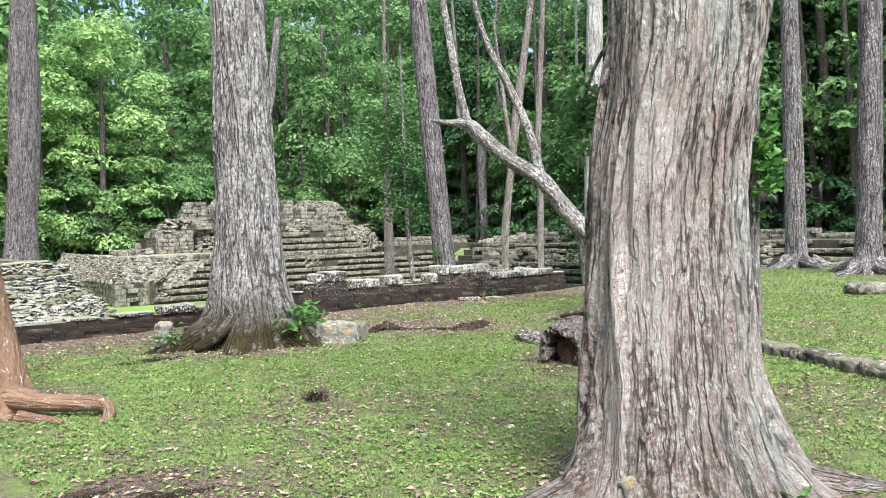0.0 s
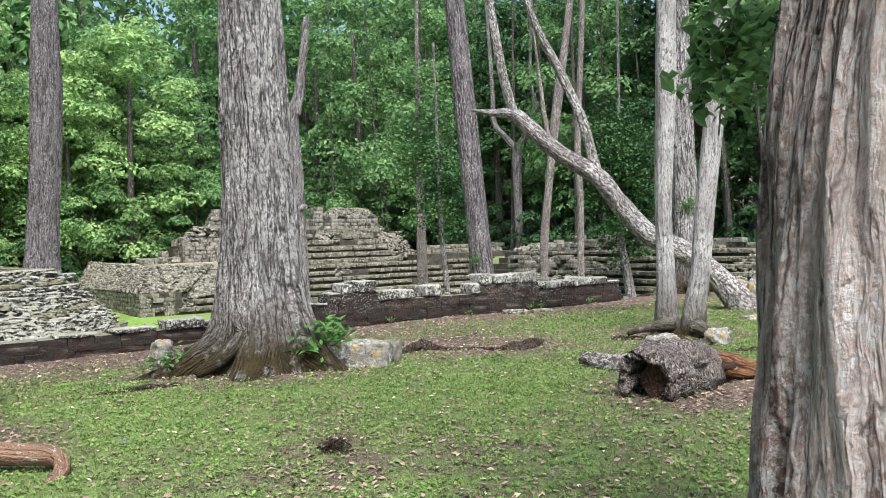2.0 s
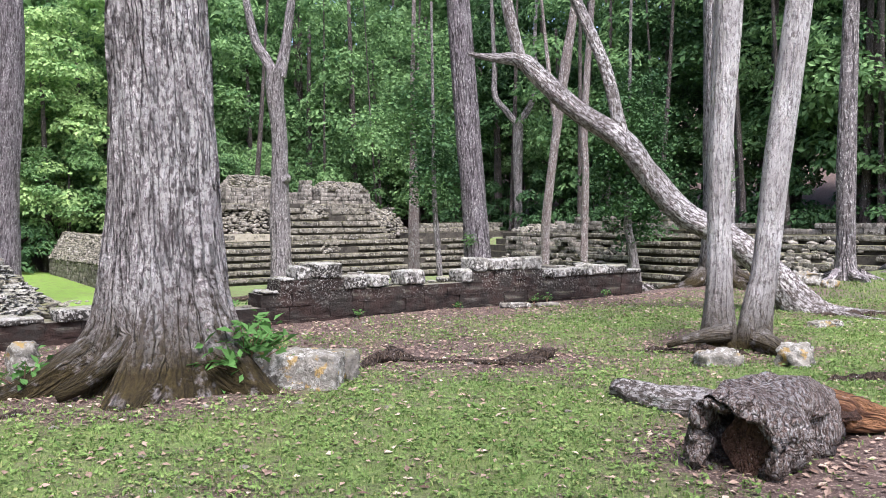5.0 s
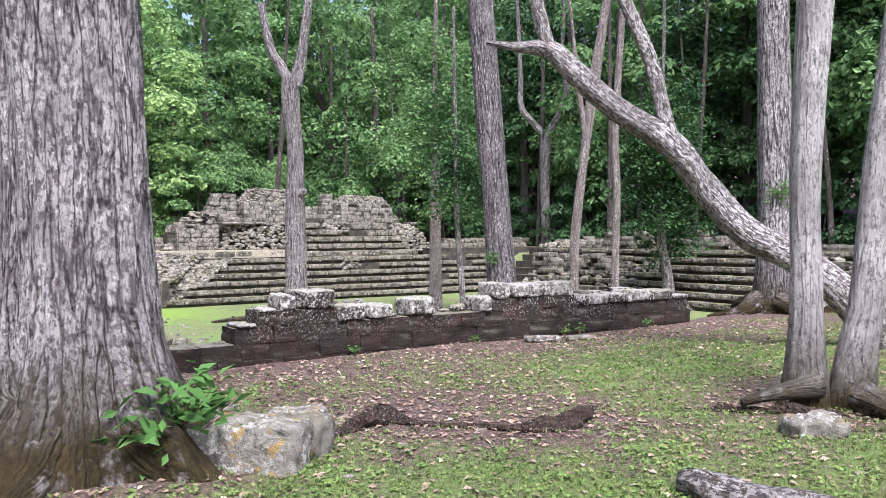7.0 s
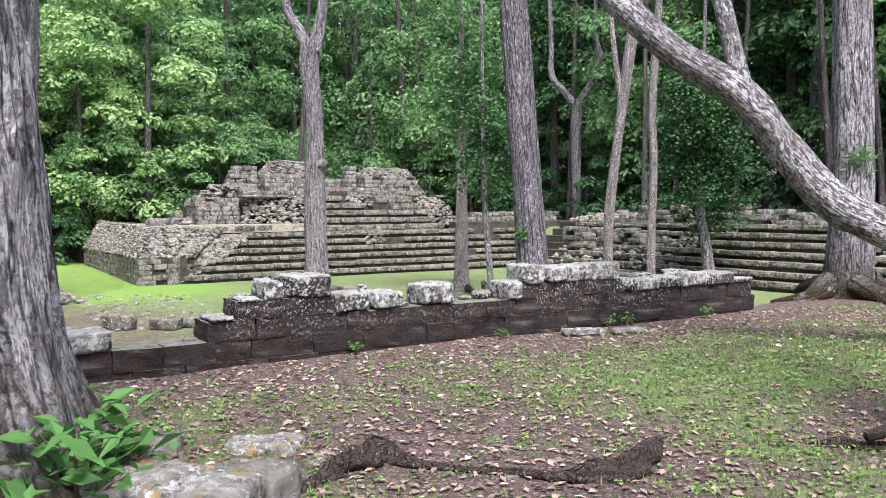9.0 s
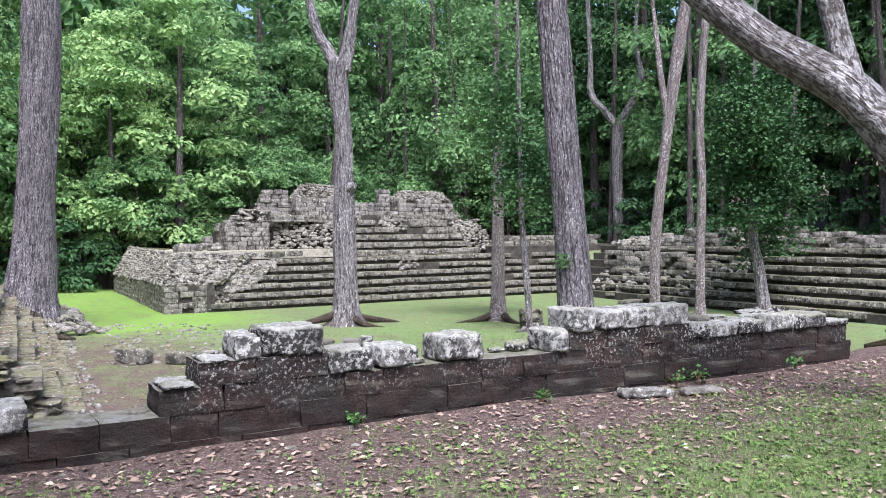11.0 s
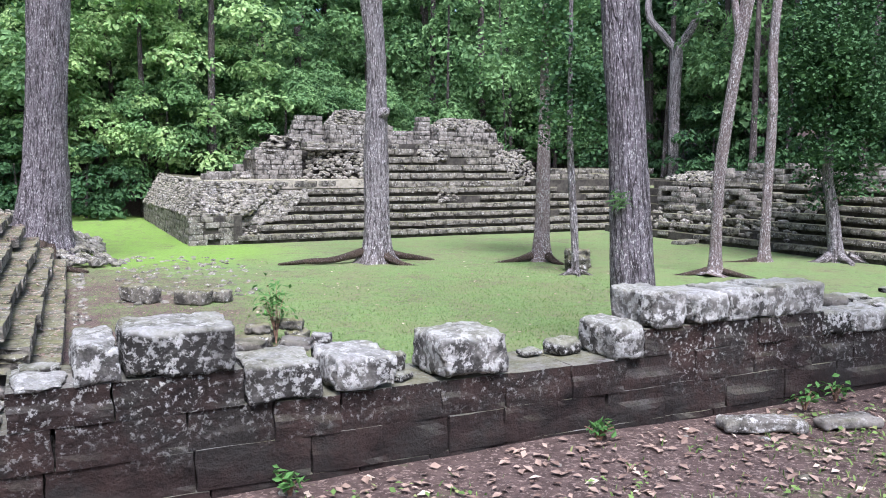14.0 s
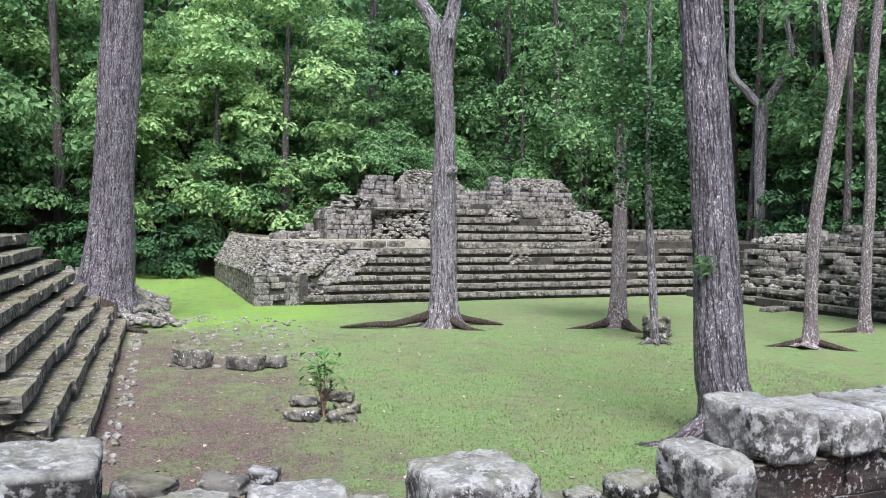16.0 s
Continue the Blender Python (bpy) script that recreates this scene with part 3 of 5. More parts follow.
# the trees in the court
t4 = tree("tree", "tall leaning grey trunk rising behind the terrace wall",
          [[(-0.80, 27.2, -1.7, 0.50), (-0.86, 27.2, -0.9, 0.40), (-0.94, 27.2, -0.4, 0.385), (-1.09, 27.2, 1.8, 0.33), (-1.29, 27.2, 4.6, 0.325), (-1.6, 27.2, 9, 0.28)]], BARK_GREY, 56, 90, 0.05, 1.2, (5, 0.4, 0.4, 0.3))
t2 = tree("tree", "slender forked tree with pale bark and spreading roots",
          [[(-10.03, 39.5, -1.75, 0.66), (-10.03, 39.5, -1.2, 0.52), (-10.03, 39.5, 0.0, 0.43), (-10.04, 39.5, 1.66, 0.41), (-10.04, 39.5, 3.4, 0.36), (-10.05, 39.5, 5.3, 0.32), (-10.19, 39.5, 7.15, 0.37), (-10.12, 39.5, 8.0, 0.40)],
           [(-10.2, 39.5, 7.7, 0.26), (-10.6, 39.5, 8.5, 0.22), (-11.0, 39.5, 9.2, 0.19), (-11.4, 39.5, 11, 0.15)],
           [(-10.0, 39.5, 7.7, 0.28), (-9.8, 39.5, 8.5, 0.24), (-9.65, 39.5, 9.4, 0.2), (-9.3, 39.5, 12, 0.15)],
           [(-9.85, 39.4, 3.35, 0.2), (-9.66, 39.35, 3.5, 0.17), (-9.6, 39.33, 3.6, 0.05)]], BARK_FAR, 40, 80, 0.05, 0.8, (6, 0.7, 0.4, 0.5),
          [[(-10.4, 39.2, -1.2, 0.22), (-11.2, 38.7, -1.42, 0.16), (-12.0, 38.1, -1.45, 0.13), (-12.9, 37.8, -1.55, 0.06)], [(-9.6, 39.2, -1.3, 0.2), (-8.9, 38.8, -1.5, 0.13), (-8.2, 38.9, -1.6, 0.05)], [(-9.6, 39.9, -1.3, 0.18), (-8.9, 40.4, -1.45, 0.12), (-8.3, 40.6, -1.55, 0.05)]], root_mat=ROOT)
t3 = tree("tree", "slim reddish-grey trunk on a mound of roots",
          [[(-4.70, 41.5, -1.7, 0.42), (-4.70, 41.5, -1.2, 0.32), (-4.68, 41.5, 0.0, 0.25), (-4.67, 41.5, 1.7, 0.23), (-4.66, 41.5, 3.6, 0.19), (-4.69, 41.5, 6.3, 0.12), (-4.6, 41.5, 11, 0.09)]], BARK_RUDDY, 20, 50, 0.06, 0.8, (6, 1.1, 0.3, 0.3),
          [[(-5.0, 41.2, -1.35, 0.2), (-5.6, 40.7, -1.5, 0.13), (-6.2, 40.5, -1.58, 0.05)], [(-4.4, 41.1, -1.35, 0.2), (-4.0, 40.6, -1.5, 0.12), (-3.6, 40.4, -1.58, 0.05)]], root_mat=ROOT)
thin = tree("tree", "thin pale sapling trunk", [[(-3.12, 38, -1.75, 0.2), (-3.13, 38, -1.35, 0.12), (-3.2, 38, 0.0, 0.12), (-3.37, 38, 2.5, 0.1), (-3.4, 38, 6, 0.06)]], BARK_FAR, 12, 24, 0.08, 1, (4, 0.7, 0.25, 0))
t5 = tree("tree", "slim leaning reddish trunk with spreading roots",
          [[(0.92, 39.2, -1.75, 0.4), (0.97, 39.3, -1.3, 0.22), (0.98, 39.3, 0.3, 0.17), (1.03, 39.3, 1.76, 0.18), (1.39, 39.3, 4.9, 0.175), (1.82, 39.3, 7.9, 0.2), (2.3, 39.3, 11, 0.15)],
           [(1.45, 39.3, 5.3, 0.12), (1.2, 39.3, 7, 0.1), (1.0, 39.3, 9, 0.07)]], BARK_RUDDY, 20, 50, 0.08, 0.8, (6, 1.3, 0.3, 0.3),
          [[(0.7, 39.1, -1.4, 0.14), (0.1, 38.8, -1.52, 0.1), (-0.5, 38.7, -1.6, 0.04)], [(1.2, 39.0, -1.4, 0.14), (1.8, 38.8, -1.52, 0.1), (2.3, 38.8, -1.6, 0.04)]], root_mat=ROOT)
t6 = tree("tree", "slim straight reddish trunk with low roots",
          [[(2.77, 43.5, -1.75, 0.36), (2.78, 43.5, -1.3, 0.2), (2.8, 43.5, 1.0, 0.17), (2.86, 43.5, 3.6, 0.17), (2.8, 43.5, 6, 0.16), (3.05, 43.5, 10, 0.14)]], BARK_RUDDY, 18, 40, 0.07, 0.8, (5, 1.2, 0.3, 0.3),
          [[(2.5, 43.3, -1.45, 0.12), (1.8, 43.0, -1.55, 0.08), (1.0, 43.0, -1.6, 0.03)]], root_mat=ROOT)
t8 = tree("tree", "small dense tree in shaded green beside the far steps",
          [[(5.25, 44.3, -1.75, 0.42), (5.2, 44.3, -1.3, 0.26), (5.0, 44.3, 0.3, 0.22), (4.8, 44.3, 2.0, 0.18), (4.9, 44.3, 8, 0.08)]], BARK_FAR, 18, 30, 0.07, 0.8, (5, 1.0, 0.3, 0.3))
crown(t8, clumps(11, 150, 15000, (5.0, 44.4, 4.6), (1.9, 1.7, 3.9), 0.75, 0.7, 0.3), 0.15, LEAF_SHADED, 3, 0.7)
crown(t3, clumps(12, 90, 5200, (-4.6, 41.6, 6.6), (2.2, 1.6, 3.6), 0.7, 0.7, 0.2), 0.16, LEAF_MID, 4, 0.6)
crown(thin, clumps(13, 50, 2600, (-3.3, 38.2, 4.0), (1.2, 1.0, 2.6), 0.6, 0.7, 0.1), 0.14, LEAF_SHADED, 5, 0.6)
t7 = tree("tree", "grey trunk forking into crooked limbs beyond the ruins",
          [[(-0.42, 62, 0.3, 0.45), (-0.43, 62, 1.3, 0.29), (-0.45, 62, 5, 0.3), (-0.42, 62, 8.2, 0.34)],
           [(-0.45, 62, 8.0, 0.25), (-1.2, 62, 8.9, 0.22), (-1.95, 62, 10.0, 0.2), (-2.0, 62, 12.5, 0.14), (-2.4, 62, 22, 0.08)],
           [(-0.4, 62, 8.0, 0.25), (0.4, 62, 9.3, 0.22), (0.95, 62, 11, 0.18), (0.7, 62, 13.5, 0.12), (1.2, 62, 22, 0.08)]], BARK_FAR, 20, 40, 0.06, 0.6)
lt = tree("tree", "tall tapering dark grey trunk at the end of the stairs",
          [[(-20.2, 35.4, -1.3, 1.0), (-20.15, 35.4, -0.7, 0.95), (-19.95, 35.4, 0.6, 0.75), (-19.77, 35.4, 2.7, 0.62), (-19.45, 35.4, 7.1, 0.62), (-19.3, 35.4, 12, 0.55)]], BARK_GREY, 56, 90, 0.06, 0.9, (6, 0.3, 0.6, 0.2),
          [[(-19.4, 34.9, -0.9, 0.3), (-18.8, 34.3, -1.35, 0.22), (-18.2, 34.2, -1.45, 0.16), (-17.4, 34.1, -1.5, 0.07)], [(-19.5, 34.7, -0.8, 0.25), (-19.2, 33.9, -1.2, 0.18), (-19.0, 33.2, -1.5, 0.08)]], root_mat=ROOT)


# ---- masonry ----
def block_mesh(name, cuts, seed, wobble, rounding):
    """A worn block one metre each way, standing on its base centre."""
    bm = bmesh.new()
    bmesh.ops.create_cube(bm, size=1.0)
    bmesh.ops.subdivide_edges(bm, edges=bm.edges[:], cuts=cuts, use_grid_fill=True)
    for v in bm.verts:
        c = v.co.copy()
        far = sum(1 for a in c if abs(a) > 0.49)
        pull = (0, 0, rounding, rounding * 1.8)[far]
        v.co = c * (1 - pull) + Vector((noise.noise(c * 1.9 + Vector((seed * 7, 0, 0))), noise.noise(c * 1.9 + Vector((0, seed * 5, 3))), noise.noise(c * 1.9 + Vector((4, 0, seed * 3))))) * wobble
        v.co.z += 0.5
    me = bpy.data.meshes.new(name)
    bm.to_mesh(me)
    bm.free()
    return me


def hewn(name, lx, ly, lz, seed, edge=0.03, rough=0.014, step=0.03):
    """A squared stone of that size on its base centre, with worn edges, chips and an uneven face."""
    n = [max(3, min(20, int(a / step))) for a in (lx, ly, lz)]
    half = Vector((lx / 2, ly / 2, lz / 2))
    at, verts, faces = {}, [], []

    def corner(i):
        if i not in at:
            p = Vector([(i[a] / n[a] - 0.5) * 2 * half[a] for a in range(3)])
            r = edge * (1 + 0.8 * noise.noise(p * 5 + Vector((seed, 0, 2))))
            q = Vector([max(-half[a] + r, min(half[a] - r, p[a])) for a in range(3)])
            d = p - q
            out = d.normalized()
            near = sum(1 for a in range(3) if half[a] - abs(p[a]) < edge * 1.6)
            w = Vector((p.x + seed * 3.1, p.y - seed, p.z))
            push = rough * (0.8 * noise.noise(w * 4.5) + 0.7 * noise.noise(w * 13) + 0.5 * noise.noise(w * 31))
            if near > 1:
                push -= rough * 3.0 * max(0.0, noise.noise(w * 8 + Vector((5, 1, 0))) - 0.05)
            p = q + out * (r + push)
            at[i] = len(verts)
            verts.append((p.x, p.y, p.z + lz / 2))
        return at[i]

    for a in range(3):
        b, c = (a + 1) % 3, (a + 2) % 3
        for end in (0, n[a]):
            for j in range(n[b]):
                for k in range(n[c]):
                    quad = []
                    for dj, dk in ((0, 0), (1, 0), (1, 1), (0, 1)):
                        i = [0, 0, 0]
                        i[a], i[b], i[c] = end, j + dj, k + dk
                        quad.append(corner(tuple(i)))
                    faces.append(quad if end else quad[::-1])
    return np_mesh(name, verts, faces, True)


BLOCKS = {}


def blocks(kind, material):
    """Six worn shapes in that stone: fine ones for close masonry, coarse ones for far steps."""
    key = (kind, material.name)
    if key not in BLOCKS:
        cuts, wobble, rounding = {"coarse": (1, 0.07, 0.05), "slab": (2, 0.05, 0.05), "fine": (6, 0.13, 0.05), "flush": (5, 0.035, 0.004), "step": (4, 0.035, 0.014), "rough": (5, 0.24, 0.10)}[kind]
        BLOCKS[key] = [block_mesh("stone", cuts, i + 1, wobble, rounding) for i in range(6)]
        for me in BLOCKS[key]:
            me.materials.append(material)
    return BLOCKS[key]


def lay(parent, kind, material, x, y, z, lx, ly, lz, turn=0.0, tilt=0.0, name="stone_block"):
    """One stone under parent; x, y, z is its base centre, lx, ly, lz its size, in the parent's frame."""
    ob = new(name, rnd.choice(blocks(kind, material)))
    ob.parent = parent
    ob.matrix_basis = pose(x, y, z, tilt, rnd.uniform(-1, 1) * 0.6, turn + rnd.choice((0, 180))) @ Matrix.Diagonal((lx, ly, lz, 1))
    return ob


def course(parent, kind, material, a, b, z, tall, deep, lengths, miss=0.0, joint=0.012, jut=0.02, into=1):
    """A row of stones from a to b (u, v), their faces on that line, reaching into the bank on its left (into=1) or right."""
    ax, ay = a
    dx, dy = b[0] - ax, b[1] - ay
    total = math.hypot(dx, dy)
    dx, dy = dx / total, dy / total
    nx, ny = -dy * into, dx * into
    s = 0.0
    while s < total - 0.05:
        w = min(rnd.uniform(*lengths), total - s)
        if total - s - w < lengths[0] * 0.5:
            w = total - s
        if rnd.random() >= miss:
            off = deep / 2 + rnd.uniform(-jut, jut)
            m = s + w / 2
            lay(parent, kind, material, ax + dx * m + nx * off, ay + dy * m + ny * off, z + (rnd.uniform(-0.012, 0.012) if kind != "flush" else 0.0), w - joint, deep, tall * (rnd.uniform(0.93, 1.05) if kind != "flush" else rnd.uniform(0.995, 1.03)), math.degrees(math.atan2(dy, dx)) + (rnd.uniform(-1.2, 1.2) if kind != "flush" else rnd.uniform(-0.5, 0.5)))
        s += w


def prism(name, outline, lo, hi, material, parent, axis="z", label=""):
    """A solid from an outline: raised from lo to hi (axis z), or drawn along u or v."""
    bm = bmesh.new()
    def at(p, h):
        return {"z": (p[0], p[1], h), "v": (p[0], h, p[1]), "u": (h, p[0], p[1])}[axis]
    low, high = [bm.verts.new(at(p, lo)) for p in outline], [bm.verts.new(at(p, hi)) for p in outline]
    n = len(outline)
    bm.faces.new(low), bm.faces.new(high)
    for i in range(n):
        bm.faces.new((low[i], low[(i + 1) % n], high[(i + 1) % n], high[i]))
    bmesh.ops.recalc_face_normals(bm, faces=bm.faces[:])
    return part(name, bm, material, parent, label)


ICO = bmesh.new()
bmesh.ops.create_icosphere(ICO, subdivisions=1, radius=1.0)
ICO_V, ICO_F = np.array([v.co[:] for v in ICO.verts]), np.array([[v.index for v in f.verts] for f in ICO.faces])
ICO.free()


def cobbles(name, parent, material, quads, size, seed, fill=1.0, label=""):
    """Rough stones bedded over four-cornered patches (corner, along, across, far corner), all in one mesh."""
    g = np.random.default_rng(seed)
    vs_, fs_, n = [], [], 0
    for p00, p10, p01, p11 in quads:
        p00, p10, p01, p11 = (np.array(p, float) for p in (p00, p10, p01, p11))
        cols = max(1, int(max(np.linalg.norm(p10 - p00), np.linalg.norm(p11 - p01)) / (size * 1.5)))
        rows = max(1, int(max(np.linalg.norm(p01 - p00), np.linalg.norm(p11 - p10)) / (size * 0.8)))
        for i in range(cols):
            for j in range(rows):
                if g.random() > fill:
                    continue
                a, b = (i + 0.5 * (j % 2) + g.uniform(0.2, 0.8)) / (cols + 0.5), (j + g.uniform(0.25, 0.75)) / rows
                c = (p00 * (1 - a) + p10 * a) * (1 - b) + (p01 * (1 - a) + p11 * a) * b
                along = (p10 - p00) * (1 - b) + (p11 - p01) * b
                along = along / (np.linalg.norm(along) + 1e-9)
                side = np.array([-along[1], along[0], 0])
                v = ICO_V * (1 + g.normal(0, 0.13, (12, 1))) * size * g.uniform(0.6, 1.3) * np.array([0.85, 0.6, 0.48 * g.uniform(0.7, 1.3)])
                v = v[:, :1] * along + v[:, 1:2] * side + v[:, 2:] * np.array([g.normal(0, 0.12), g.normal(0, 0.12), 1])
                vs_.append(c + v)
                fs_.append(ICO_F + n)
                n += 12
    ob = put(name, np_mesh(name, np.concatenate(vs_), np.concatenate(fs_)), material, parent, label)
    ob["kind"] = "stuff"
    return ob


# ---- stepped platform at the far side of the court ----
plat = tagged(empty("stepped_platform", COURT), "stepped grey limestone temple platform with a broad staircase", "ruin")
V0 = 31.6
prof = [(V0 + 0.16, FLOOR - 0.3)]
for k in range(6):
    prof += [(V0 + 0.16 + 0.44 * k, FLOOR + 0.36 * (k + 1) - 0.03), (V0 + 0.16 + 0.44 * (k + 1), FLOOR + 0.36 * (k + 1) - 0.03)]
prof += [(V0 + 13, 0.56), (V0 + 13, FLOOR - 0.3)]
prism("stair_core", prof, 5.1, 29.0, CORE, plat, "u")
for k in range(6):
    course(plat, "slab", STEPS, (5.1 + 0.42 * k + (0.0, 0.5, 0.3, 0.9, 0.4, 0.0)[k], V0 + 0.44 * k), (28.8, V0 + 0.44 * k), FLOOR + 0.36 * k + 0.14, 0.22, 0.6, (0.5, 1.6), 0.03 if k < 4 else 0.12, 0.02, 0.05)
# left wing: wall of cut blocks below, sloping rubble above
prism("wing_core", [(3.25, V0 + 0.12), (5.3, V0 + 0.12), (5.3, V0 + 14), (3.25, V0 + 14)], FLOOR - 0.3, -0.42, CORE, plat)
for k in range(5):
    z = FLOOR + 0.235 * k
    course(plat, "coarse", STEPS, (3.13, V0), (4.95, V0), z, 0.235, 0.4, (0.35, 0.7), 0.06 if k < 4 else 0.35, 0.015, 0.03)
    course(plat, "coarse", RUBBLE, (3.13, V0 + 13.8), (3.13, V0), z, 0.235, 0.4, (0.5, 1.0), 0.0, 0.015, 0.02)
bm = bmesh.new()
lowr = [bm.verts.new(p) for p in ((3.2, V0 + 0.05, -0.45), (5.7, V0 + 0.4, -0.45), (5.7, V0 + 14, -0.45), (3.2, V0 + 14, -0.45))]
topr = [bm.verts.new(p) for p in ((4.2, V0 + 1.7, 0.86), (7.4, V0 + 2.2, 0.74), (7.4, V0 + 14, 0.90), (4.0, V0 + 14, 1.15))]
for i in range(4):
    bm.faces.new((lowr[i], lowr[(i + 1) % 4], topr[(i + 1) % 4], topr[i]))
bm.faces.new(topr)
part("wing_fill", bm, CORE, plat)
cobbles("rubble_slope", plat, RUBBLE, [((3.15, V0 + 13.8, -0.4), (3.15, V0, -0.4), (4.0, V0 + 13.8, 1.15), (4.2, V0 + 1.7, 0.9)),
                                      ((3.15, V0, -0.4), (5.7, V0 + 0.4, -0.4), (4.2, V0 + 1.7, 0.92), (7.6, V0 + 2.2, 0.78)), ((5.0, V0 + 0.5, -0.9), (7.0, V0 + 0.9, -0.7), (5.6, V0 + 1.2, 0.1), (9.2, V0 + 2.4, 0.62)),
                                      ((4.9, V0 + 0.1, -1.55), (6.2, V0 + 0.5, -1.4), (5.2, V0 + 0.9, -0.4), (6.8, V0 + 1.5, -0.2))], 0.19, 21, 0.95)
prism("patio_floor", [(4.35, V0 + 2.0), (12.6, V0 + 2.6), (12.6, V0 + 5.6), (9.4, V0 + 5.6), (9.4, V0 + 12), (4.3, V0 + 12)], 0.6, 0.97, PATIO, plat)
course(plat, "slab", STEPS, (4.4, V0 + 2.0), (12.4, V0 + 2.55), 0.66, 0.28, 0.5, (0.6, 1.4), 0.25, 0.02, 0.06)
course(plat, "slab", RUBBLE, (4.6, V0 + 4.2), (5.9, V0 + 4.4), 0.97, 0.28, 0.6, (0.5, 0.9), 0.0)
course(plat, "slab", RUBBLE, (5.6, V0 + 8.5), (8.2, V0 + 8.5), 0.97, 0.34, 0.9, (0.6, 1.4), 0.0)
course(plat, "slab", RUBBLE, (5.9, V0 + 8.8), (8.4, V0 + 8.8), 1.31, 0.36, 0.9, (0.6, 1.4), 0.1)
lay(plat, "rough", RUBBLE, 6.6, V0 + 5.2, 0.97, 0.6, 0.5, 0.34, 20, name="stone")
# upper tier
prism("upper_core", [(9.4, V0 + 5.7), (12.6, V0 + 5.0), (21.3, V0 + 4.6), (21.3, V0 + 12), (9.4, V0 + 12)], 0.5, 2.40, CORE, plat)
cobbles("cobble_facing", plat, RUBBLE, [((9.5, V0 + 5.2, 0.95), (13.0, V0 + 3.7, 0.95), (9.6, V0 + 5.45, 2.4), (13.0, V0 + 4.6, 2.4)),
                                       ((19.6, V0 + 3.6, 0.8), (22.6, V0 + 3.9, 0.7), (19.6, V0 + 4.5, 2.4), (21.4, V0 + 4.6, 2.38)),
                                       ((15.0, V0 + 4.0, 1.9), (16.8, V0 + 4.0, 1.9), (15.0, V0 + 4.5, 2.45), (16.8, V0 + 4.5, 2.45)),
                                       ((15.2, V0 + 1.75, -0.1), (16.4, V0 + 1.75, -0.1), (15.2, V0 + 2.6, 0.6), (16.4, V0 + 2.6, 0.6))], 0.21, 22, 0.95)
prof = [(V0 + 2.6, 0.4)]
for k in range(5):
    prof += [(V0 + 2.86 + 0.4 * k, 0.86 + 0.39 * k - 0.03), (V0 + 2.86 + 0.4 * (k + 1), 0.86 + 0.39 * k - 0.03)]
prof += [(V0 + 6, 2.38), (V0 + 6, 0.4)]
prism("upper_stair_core", prof, 12.9, 20.0, CORE, plat, "u")
for k, (a, b) in enumerate(((12.9, 20.6), (12.9, 20.2), (12.9, 20.0), (12.9, 16.2), (12.9, 15.0))):
    course(plat, "slab", STEPS, (a, V0 + 2.72 + 0.4 * k), (b, V0 + 2.72 + 0.4 * k), 0.60 + 0.39 * k, 0.28, 0.6, (0.9, 2.1), 0.0, 0.02, 0.05)
course(plat, "slab", STEPS, (17.8, V0 + 3.92), (19.8, V0 + 3.92), 1.68, 0.36, 0.6, (0.8, 1.5), 0.0, 0.02, 0.05)
course(plat, "slab", STEPS, (17.0, V0 + 4.32), (19.4, V0 + 4.32), 2.06, 0.36, 0.6, (0.8, 1.5), 0.0, 0.02, 0.05)
course(plat, "coarse", RUBBLE, (9.4, V0 + 4.75), (21.6, V0 + 4.45), 2.36, 0.12, 0.7, (0.6, 1.4), 0.1, 0.02, 0.06)
# ruined flank of cut blocks beside the patio
prism("flank_core", [(7.45, V0 + 5.6), (9.5, V0 + 5.6), (9.5, V0 + 9), (7.45, V0 + 9)], 0.9, 1.9, CORE, plat)
prism("flank_core", [(8.3, V0 + 6.9), (11.5, V0 + 6.9), (11.5, V0 + 9), (8.3, V0 + 9)], 1.8, 2.75, CORE, plat)
for k in range(6):
    z = 0.95 + 0.235 * k
    course(plat, "coarse", RUBBLE, (7.3, V0 + 5.4), (9.5, V0 + 5.4), z, 0.235, 0.45, (0.3, 0.7), 0.0 if k < 5 else 0.3, 0.012, 0.03)
    course(plat, "coarse", RUBBLE, (9.5, V0 + 5.4), (9.55, V0 + 6.2), z, 0.235, 0.4, (0.3, 0.6), 0.0, 0.012, 0.03, 1)
    course(plat, "coarse", RUBBLE, (7.25 - 0.0, V0 + 7.4), (7.25, V0 + 5.5), z, 0.235, 0.4, (0.35, 0.7), 0.0, 0.012, 0.03)
for k in range(4):
    course(plat, "rough", RUBBLE, (7.1 + 0.38 * k, V0 + 6.7), (8.6 + 0.2 * k, V0 + 6.5), 1.9 + 0.29 * k, 0.30, 0.8, (0.4, 0.8), 0.05, 0.01, 0.08)
    course(plat, "rough", RUBBLE, (7.6 + 0.4 * k, V0 + 6.9), (10.0, V0 + 6.9), 1.95 + 0.27 * k, 0.28, 0.8, (0.4, 0.8), 0.1, 0.01, 0.08)
